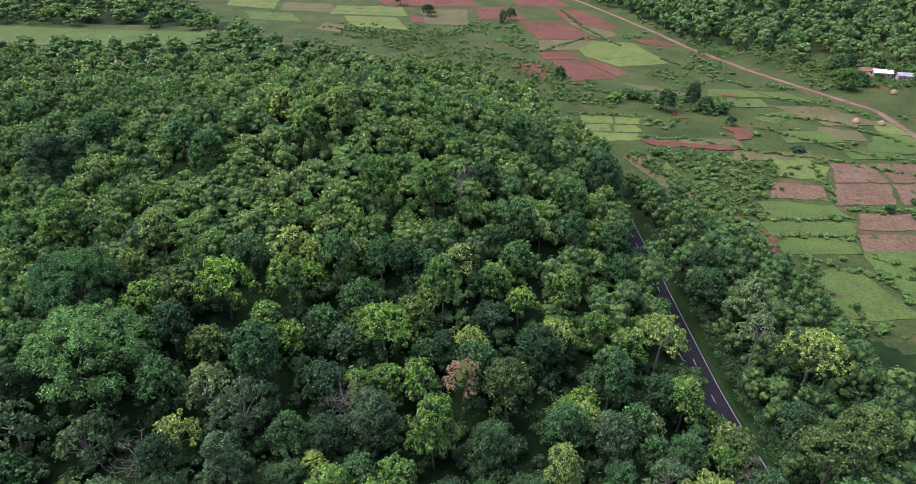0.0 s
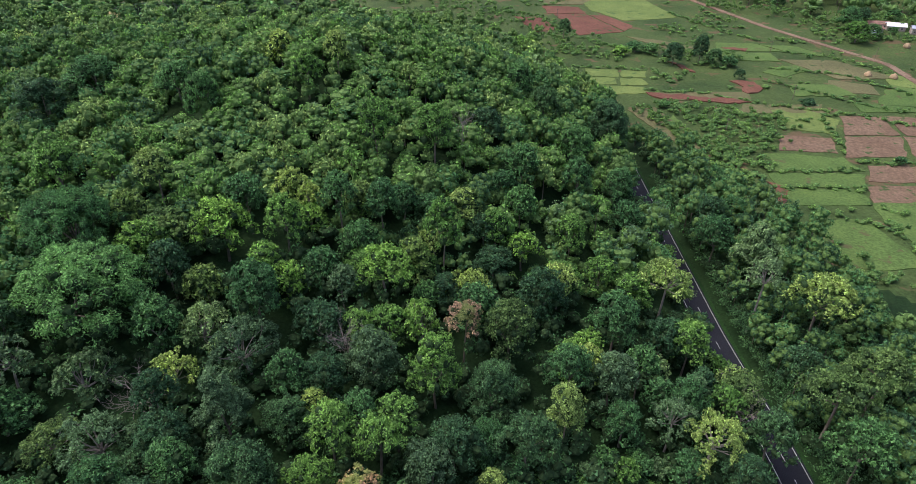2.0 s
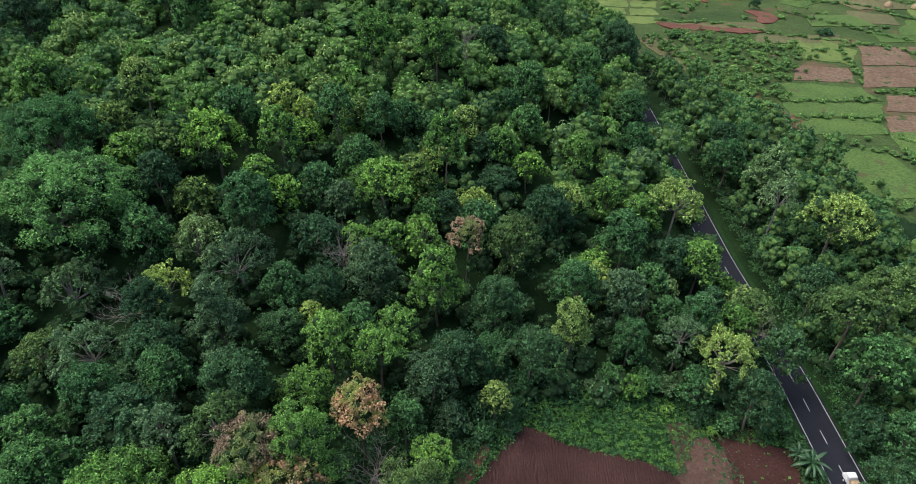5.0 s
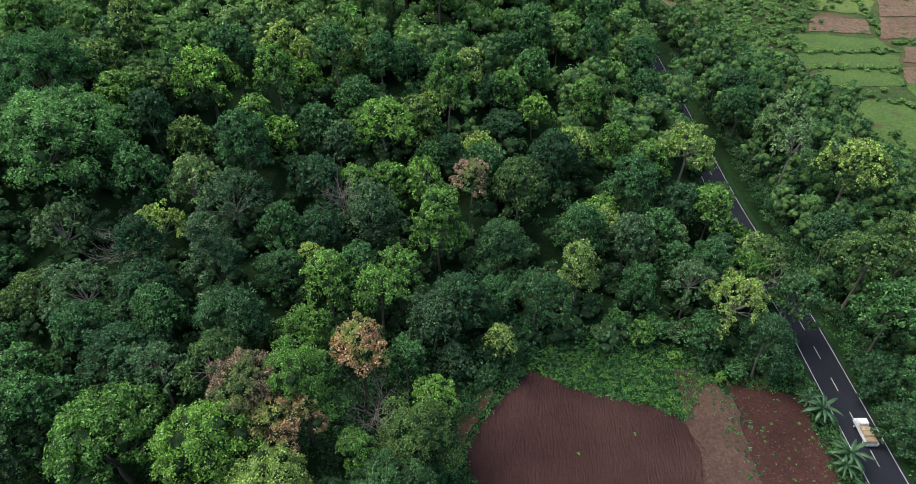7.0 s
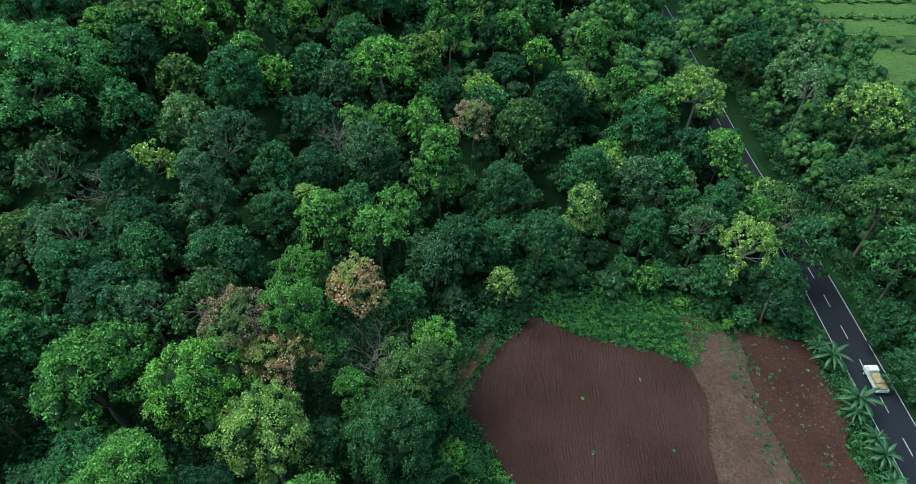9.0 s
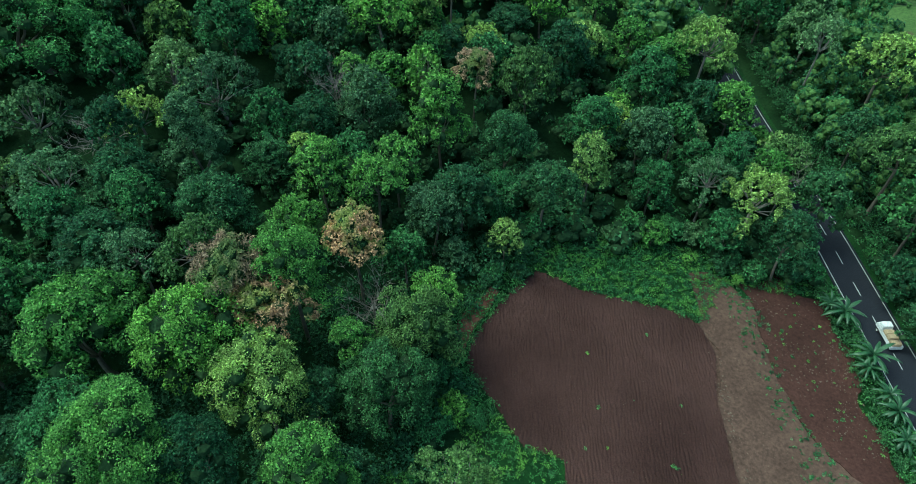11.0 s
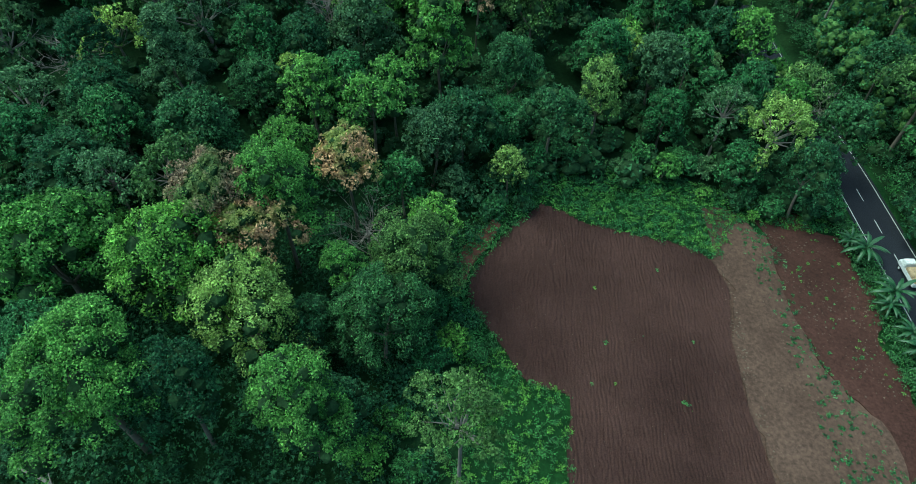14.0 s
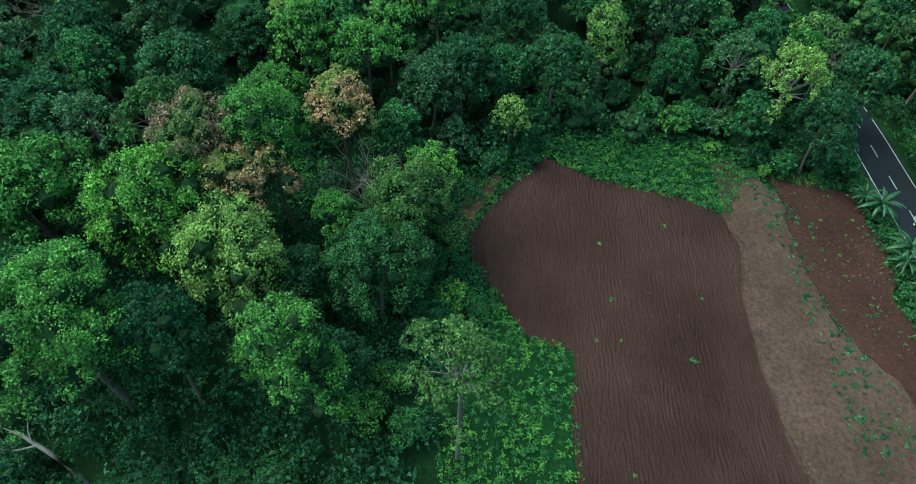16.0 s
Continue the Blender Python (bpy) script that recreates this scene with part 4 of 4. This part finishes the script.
# ---- banana plants along the road ----
def banana_leaf(seed):
    r = np.random.default_rng(seed)
    L, W, n = 3.2, 0.27, 10
    v, f = [], []
    for i in range(n + 1):
        t = i / n
        x, z = L * (t - 0.12 * t * t), 1.5 * t - 2.1 * t * t
        w = W * math.sin(math.pi * min(1, 0.06 + 0.94 * t)) ** 0.6 * r.uniform(0.8, 1.1) if i < n else 0.03
        v += [(x, -w, z - 0.10 * w), (x, 0, z + 0.05), (x, w, z - 0.10 * w)]
        if i:
            a = 3 * i
            f += [(a - 3, a - 2, a + 1, a), (a - 2, a - 1, a + 2, a + 1)]
    nv = len(v)
    v += [(x, y, z - 0.02) for x, y, z in v]
    f += [tuple(reversed([q + nv for q in t])) for t in f]
    return mesh_from("leaf", v, f, [BANANA])


BANANA = two_scale("banana_leaf", (0.018, 0.058, 0.020), (0.042, 0.102, 0.034), 0.8, 6, 0.45, 0.3, 0.03)
BSTEM = two_scale("banana_stem", (0.09, 0.11, 0.04), (0.19, 0.17, 0.07), 1.5, 8, 0.7, 0.3, 0.02)
BLADES = [banana_leaf(s) for s in range(3)]
v, f = tube([(0, 0, -0.4), (0.05, 0, 1.0), (0, 0.05, 2.4)], [0.17, 0.14, 0.10], 8)
STEM = mesh_from("stem", v, f, [BSTEM], True)


def banana(x, y, s, seed):
    r = np.random.default_rng(seed)
    root = new("banana_plant")
    root.matrix_basis = Matrix.Translation((x, y, land_at(x, y))) @ Matrix.Rotation(r.uniform(0, 6), 4, "Z") @ Matrix.Diagonal((s, s, s, 1))
    ob = new("stem", STEM)
    ob.parent = root
    for i in range(16):
        ob = new("leaf", BLADES[i % 3])
        ob.parent = root
        k = r.uniform(0.75, 1.1)
        ob.matrix_basis = Matrix.Translation((0, 0, 2.2 + 0.02 * i)) @ Matrix.Rotation(i * 2.4, 4, "Z") @ Matrix.Rotation(radians(-48 + 4.0 * (16 - i) + r.uniform(-8, 8)), 4, "Y") @ Matrix.Diagonal((k, k, k, 1))
    tagged(root, "broad-leaved green banana plant beside the tarred road", "banana plant", "banana plants")


for x, y, s, k in ((60.6, 64.0, 1.12, 1), (59.4, 66.2, 0.8, 2), (61.3, 55.6, 1.2, 3), (60.2, 53.8, 0.85, 4), (61.4, 49.4, 0.85, 5), (61.2, 46.6, 0.95, 6), (60.4, 42.4, 0.8, 7), (61.2, 37.5, 0.9, 8)):
    banana(x, y, s, k)


# ---- bushes round the clearing ----
for tint, x, y, h, R in (("mid", 10, 74.5, 5.0, 2.8), ("dark", 14, 77, 4.5, 2.8), ("mid", 18.5, 77.5, 3.4, 2.4), ("blue", 24.5, 76.5, 3.4, 2.2), ("mid", 28, 79.5, 4.6, 2.8), ("mid", 35, 78.5, 4.6, 2.7),
                         ("blue", 38.5, 78, 4.5, 2.6), ("dark", 43, 72.5, 4.0, 2.6), ("mid", 47.5, 71, 4.2, 2.7), ("dark", 54.5, 71.5, 4.6, 3.0), ("mid", 58.5, 73, 4.2, 2.6), ("bright", 37.5, 73.5, 2.2, 1.5),
                         ("bright", 45, 70, 2.0, 1.3), ("mid", 3.5, 64.5, 3.4, 2.2), ("dark", 8, 65.8, 2.6, 1.8), ("mid", -3.5, 46.5, 4.5, 2.6), ("bright", -1.8, 41.5, 4.5, 2.6), ("mid", -4, 38.5, 5.0, 3.0),
                         ("mid", 1.0, 41.0, 3.0, 1.8), ("bright", -10.5, 27, 5.5, 2.8), ("mid", -6, 26, 4.2, 2.5), ("dark", -3.8, 57, 4.5, 2.6), ("mid", 61, 34, 2.2, 1.5), ("mid", 6.5, 72.5, 4.2, 2.6), ("dark", 3.2, 69, 4.4, 2.6), ("mid", 9.6, 71.6, 2.6, 1.8), ("dark", -5.5, 51.5, 4.6, 2.8)):
    grow("bush", tint, x, y, land_at(x, y) + h, R, where=EDGE, group="edge bushes")


# ---- low growth, as stuff ----
def tufts(name, poly, cell, hs, rs, tints, label, category, keep=1.0, count=60, size=0.17):
    xs, ys = [p[0] for p in poly], [p[1] for p in poly]
    X, Y = scatter(min(xs), max(xs), min(ys), max(ys), cell)
    ok = inside(X, Y, poly)
    items = []
    for x, y in zip(X[ok], Y[ok]):
        if noise.noise((x * 0.25, y * 0.25, 2.0)) * 0.6 + rng.uniform(0, 1) < keep:
            items.append((x, y, rng.uniform(*hs), rng.uniform(*rs), pick(*tints), "bush"))
    return woods(name, items, count, size * 2.4 / (0.5 * (rs[0] + rs[1])), label, category, 0)


GREENS = (("bright", 0.42), ("mid", 0.5), ("dark", 0.08))
tufts("weed_strip", [(10, 71), (11, 67.8), (18, 64.8), (34.4, 61.9), (37.5, 60.6), (41, 68), (46, 69), (58, 68), (59, 73), (44, 76), (28, 77.5), (14, 76)], 0.8, (0.3, 1.1), (0.5, 1.0), GREENS, "bright green weeds and grass along the field's top", "weeds")
tufts("ditch_weeds", [(-4.5, 42), (4.6, 41.8), (4.4, 43), (0.4, 49.6), (0.8, 53.2), (5.6, 61), (12, 69.4), (9, 72), (1, 64), (-4, 56)], 0.8, (0.4, 1.3), (0.5, 1.1), (("mid", 0.6), ("dark", 0.4)), "dark green weeds along the ditch", "weeds", 0.9)
tufts("weed_patch", [(-2, 10), (11.4, 10), (12.6, 37), (10, 37.8), (7.4, 38.6), (4.4, 42.5), (0, 43), (-3, 36)], 0.75, (0.2, 0.8), (0.4, 0.8), GREENS, "bright green weeds and grass beside the ploughed field", "weeds", 0.85)
tufts("verge_growth", [(58.8, 72), (62.9, 72), (62.9, 20), (58.6, 20), (57.6, 45), (59, 58), (58, 67)], 0.85, (0.5, 1.6), (0.6, 1.2), (("mid", 0.3), ("dark", 0.7)), "leafy green weeds on the road verge", "weeds")
tufts("far_verge_growth", [(72.2, 30), (77.5, 30), (77.5, 215), (72.2, 215)], 1.5, (0.6, 3.4), (0.8, 1.9), (("mid", 0.1), ("dark", 0.9)), "low green growth along the far road verge", "weeds")
tufts("strip_weeds", [(40, 70), (46, 70), (48, 62), (46.5, 52), (48, 44), (53, 32), (56, 18), (44, 18), (43.5, 40), (43, 52), (42, 62)], 0.7, (0.10, 0.45), (0.15, 0.5), (("mid", 0.6), ("dark", 0.3), ("pale", 0.1)), "scattered green weeds on the dusty strip", "weeds", 0.5, 36, 0.14)
tufts("plot_weeds", [(48, 69), (58, 66), (58, 40), (50, 40), (47, 56)], 1.1, (0.10, 0.5), (0.15, 0.5), GREENS, "few green weeds on the red plot", "weeds", 0.22, 36, 0.15)
tufts("field_weeds", [(14, 60), (36, 58), (34, 34), (36, 20), (14, 20), (14, 36)], 2.2, (0.15, 0.45), (0.2, 0.45), GREENS, "single green weeds on the ploughed field", "weeds", 0.05, 40, 0.2)


def clods(name, poly, n, size, mat, label):
    """Loose stones and dry clods, uneven and half sunk."""
    xs, ys = [p[0] for p in poly], [p[1] for p in poly]
    V, F = [], []
    while len(V) < 6 * n:
        x, y = rng.uniform(min(xs), max(xs)), rng.uniform(min(ys), max(ys))
        if not inside(np.array(x), np.array(y), poly):
            continue
        if noise.noise((x * 0.22, y * 0.22, 7.0)) + rng.uniform(-0.35, 0.35) < 0:
            continue
        s = size * rng.uniform(0.35, 1.0) ** 1.6 * 1.8
        z, b = land_at(x, y) + 0.16, len(V)
        for d in ((1, 0, 0), (0, 1, 0), (-1, 0, 0), (0, -1, 0), (0, 0, 0.8), (0, 0, -0.8)):
            j = rng.uniform(0.6, 1.2)
            V.append((x + d[0] * s * j, y + d[1] * s * j, z + d[2] * s * j))
        for a in range(4):
            F += [(b + a, b + (a + 1) % 4, b + 4), (b + (a + 1) % 4, b + a, b + 5)]
    tagged(new(name, mesh_from(name, V, F, [mat])), label, "stones", "", "stuff")


CLOD = two_scale("dry_clod", (0.080, 0.055, 0.040), (0.185, 0.145, 0.110), 0.9, 8, 0.95, 0.4, 0.02)
clods("plot_stones", [(46.5, 69), (58.5, 66), (58, 40), (52, 38), (47, 50)], 420, 0.10, CLOD, "pale stones and dry clods on the red plot")
clods("edge_stones", [(36.6, 60), (38.6, 60), (37.6, 46), (36.6, 30), (40, 18), (37.8, 18), (35.4, 31), (35.4, 42)], 170, 0.10, CLOD, "pale stones along the ploughed edge")
clods("field_clods", FIELD, 1500, 0.055, CLOD, "small dry clods over the ploughed field")

# the bare red ditch between wood and field
patch("ditch_bank", [(-2.5, 50), (-0.8, 49.5), (0.2, 54), (4.5, 62.5), (3.2, 63.4), (-1.2, 57)], REDSOIL, "bare reddish earth bank of the ditch", "bank", 0.4, 1.5, 0.5)
patch("ditch_cut", [(14, 80), (16, 80), (17.5, 88), (15.5, 89)], REDSOIL, "bare reddish earth cut under the trees", "bank", 0.5, 1.5, 0.5)


# ---- small lorry on the road ----
def box(bm, x0, x1, y0, y1, z0, z1, taper=0.0, bevel=0.05):
    m = bmesh.ops.create_cube(bm, size=1.0)["verts"]
    for v in m:
        k = 1 - taper if v.co.z > 0 else 1
        v.co = ((x0 + x1) / 2 + v.co.x * (x1 - x0) * k, (y0 + y1) / 2 + v.co.y * (y1 - y0) * k, (z0 + z1) / 2 + v.co.z * (z1 - z0))
    if bevel:
        bmesh.ops.bevel(bm, geom=list({e for v in m for e in v.link_edges}), offset=bevel, segments=2, affect="EDGES")
    return m


def lorry(x, y):
    white = two_scale("lorry_paint", (0.62, 0.62, 0.61), (0.78, 0.78, 0.77), 0.7, 5, 0.4, 0.05, 0.004)
    glass = two_scale("dark_glass", (0.02, 0.025, 0.03), (0.03, 0.035, 0.04), 1, 4, 0.1, 0.0, 0.001)
    rubber = two_scale("tyre_rubber", (0.02, 0.02, 0.02), (0.035, 0.035, 0.035), 2, 9, 0.9, 0.2, 0.01)
    straw = two_scale("sacking_load", (0.30, 0.22, 0.13), (0.46, 0.35, 0.22), 1.2, 7, 0.95, 0.6, 0.05)
    root = new("lorry")
    root.location = (x, y, road_z(y))
    bm = bmesh.new()
    box(bm, -0.85, 0.85, -2.4, 2.2, 0.45, 0.7)
    part("chassis", bm, rubber, root)
    bm = bmesh.new()
    box(bm, -0.88, 0.88, 1.0, 2.5, 0.6, 1.35)
    box(bm, -0.86, 0.86, 0.95, 2.15, 1.3, 2.05, 0.1, 0.08)
    cab = part("cab", bm, white, root, "white lorry cab")
    bm = bmesh.new()
    box(bm, -0.74, 0.74, 2.06, 2.16, 1.42, 1.9, 0.08, 0.02)
    part("windscreen", bm, glass, cab)
    bm = bmesh.new()
    box(bm, -0.95, 0.95, -2.5, 0.85, 0.7, 0.82, 0, 0.02)
    for a, b, c, d in ((-0.95, -0.89, -2.5, 0.85), (0.89, 0.95, -2.5, 0.85), (-0.89, 0.89, 0.79, 0.85), (-0.89, 0.89, -2.5, -2.44)):
        box(bm, a, b, c, d, 0.8, 1.4, 0, 0.01)
    part("cargo_bed", bm, white, root, "white dropside cargo bed")
    for i in range(3):
        bm = bmesh.new()
        box(bm, -0.84, 0.84, -2.3 + i * 1.03, -1.3 + i * 1.03, 0.9, 1.75 + 0.08 * (i % 2), 0.05, 0.12)
        part("load_bale", bm, straw, root, "tan sacking bale")
    for wx in (-0.82, 0.82):
        for wy in (-1.6, 1.6):
            bm = bmesh.new()
            bmesh.ops.create_cone(bm, cap_ends=True, segments=16, radius1=0.36, radius2=0.36, depth=0.24, matrix=pose(wx, wy, 0.36, 0, 90, 0))
            wheel = part("wheel", bm, rubber, root)
            bm = bmesh.new()
            bmesh.ops.create_cone(bm, cap_ends=True, segments=12, radius1=0.2, radius2=0.16, depth=0.27, matrix=pose(wx, wy, 0.36, 0, 90, 0))
            part("rim", bm, white, wheel, "pale steel rim")
    tagged(root, "small white lorry carrying tan bales on the road", "lorry")


lorry(67.3, 61.0)


# ---- hamlet and farm things across the valley ----
WALLW = two_scale("lime_wash", (0.26, 0.21, 0.17), (0.42, 0.37, 0.32), 0.4, 3, 0.9, 0.2, 0.02)
TIN = two_scale("grey_tin", (0.26, 0.29, 0.34), (0.40, 0.43, 0.48), 0.3, 3, 0.5, 0.2, 0.02)
WHITE_TIN = two_scale("white_tin", (0.66, 0.68, 0.70), (0.82, 0.83, 0.84), 0.3, 3, 0.5, 0.2, 0.02)
TILE = two_scale("clay_tile", (0.20, 0.12, 0.09), (0.32, 0.20, 0.15), 0.4, 4, 0.9, 0.4, 0.05)
TARP = two_scale("blue_tarp", (0.20, 0.36, 0.50), (0.34, 0.50, 0.62), 0.6, 4, 0.6, 0.2, 0.02)
DOOR = two_scale("dark_door", (0.05, 0.045, 0.04), (0.09, 0.08, 0.07), 1, 6, 0.8, 0.2, 0.01)


def house(x, y, w, d, h, turn, roof, label):
    root = new("house")
    root.matrix_basis = Matrix.Translation((x, y, land_at(x, y) - 0.2)) @ Matrix.Rotation(radians(turn), 4, "Z")
    bm = bmesh.new()
    box(bm, -w / 2, w / 2, -d / 2, d / 2, 0, h, 0, 0.04)
    part("wall", bm, WALLW, root)
    rise, o = d * 0.24, 0.6
    for s in (-1, 1):
        bm = bmesh.new()
        a = [(-w / 2 - o, s * (d / 2 + o), h - 0.1), (w / 2 + o, s * (d / 2 + o), h - 0.1), (w / 2 + o, 0, h + rise), (-w / 2 - o, 0, h + rise)]
        lo = [bm.verts.new(p) for p in a]
        hi = [bm.verts.new((p[0], p[1], p[2] + 0.14)) for p in a]
        bm.faces.new(lo)
        bm.faces.new(hi)
        for i in range(4):
            bm.faces.new((lo[i], lo[(i + 1) % 4], hi[(i + 1) % 4], hi[i]))
        bmesh.ops.recalc_face_normals(bm, faces=bm.faces)
        part("roof", bm, roof, root)
    bm = bmesh.new()
    box(bm, -0.5, 0.5, -d / 2 - 0.04, -d / 2 + 0.02, 0.2, 2.2, 0, 0.01)
    part("door", bm, DOOR, root)
    for wx in (-w * 0.3, w * 0.3):
        bm = bmesh.new()
        box(bm, wx - 0.5, wx + 0.5, -d / 2 - 0.04, -d / 2 + 0.02, 1.0, 2.0, 0, 0.01)
        part("window", bm, DOOR, root)
    tagged(root, label, "house", "hamlet houses")


house(292, 434, 11, 7, 3.0, -18, WHITE_TIN, "low house with a white sheet-metal roof")
house(301, 424, 8, 6, 3.6, -18, TIN, "small whitewashed house with grey roof")
house(284, 441, 13, 6, 2.8, -12, TILE, "low house with a brown clay-tile roof")
house(276, 430, 9, 6, 2.8, 10, TILE, "low brown-roofed house in the hamlet")
house(270, 422, 7, 5, 2.6, 25, TIN, "small shed with a grey metal roof")
house(268, 432, 4, 3.5, 2.6, 30, TARP, "little shed under a pale blue sheet")
house(232, 566, 15, 8, 3.2, -10, TIN, "lone house with a bluish grey roof")


def pole(x, y):
    root = new("utility_pole")
    root.location = (x, y, land_at(x, y))
    v, f = tube([(0, 0, -0.5), (0, 0, 4), (0, 0, 8)], [0.16, 0.14, 0.11], 8)
    ob = new("post", mesh_from("post", v, f, [BARK], True))
    ob.parent = root
    bm = bmesh.new()
    box(bm, -0.8, 0.8, -0.06, 0.06, 7.3, 7.45, 0, 0.01)
    part("crossarm", bm, BARK, root)
    tagged(root, "weathered wooden utility pole in the fields", "utility pole", "utility poles")


def haystack(x, y):
    bm = bmesh.new()
    prof = ((1.7, 0), (2.1, 0.8), (1.9, 1.6), (1.2, 2.5), (0.3, 3.1))
    rings = [[bm.verts.new((r * math.cos(a * 0.45) * (1 + 0.06 * math.sin(3 * a)), r * math.sin(a * 0.45), z)) for a in range(14)] for r, z in prof]
    for lo, hi in zip(rings, rings[1:]):
        for i in range(14):
            bm.faces.new((lo[i], lo[(i + 1) % 14], hi[(i + 1) % 14], hi[i]))
    bm.faces.new(rings[-1])
    me = bpy.data.meshes.new("haystack")
    bm.to_mesh(me)
    bm.free()
    me.materials.append(HAY)
    ob = new("haystack", me)
    ob.location = (x, y, land_at(x, y) - 0.1)
    tagged(ob, "rounded tan haystack on a valley plot", "haystack", "haystacks")


HAY = two_scale("hay", (0.25, 0.18, 0.10), (0.38, 0.28, 0.17), 0.8, 5, 0.95, 0.6, 0.05)
for x, y in ((168, 307), (190, 388), (245, 372), (118, 262), (70, 470)):
    pole(x, y)
for tint, x, y, h, R in (("bright", 311, 421, 9, 5.0), ("mid", 318, 430, 11, 6.0), ("dark", 275, 446, 12, 6.5), ("mid", 296, 446, 10, 6.0), ("mid", 285, 424, 5, 3.5), ("dark", 262, 426, 9, 5.0), ("mid", 240, 560, 12, 6.0), ("mid", 224, 560, 9, 5.0)):
    grow("round", tint, x, y, land_at(x, y) + h, R, where="among the hamlet houses" if y < 500 else VAL, group="valley trees")
for x, y in ((226, 344), (238, 340), (278, 396)):
    haystack(x, y)
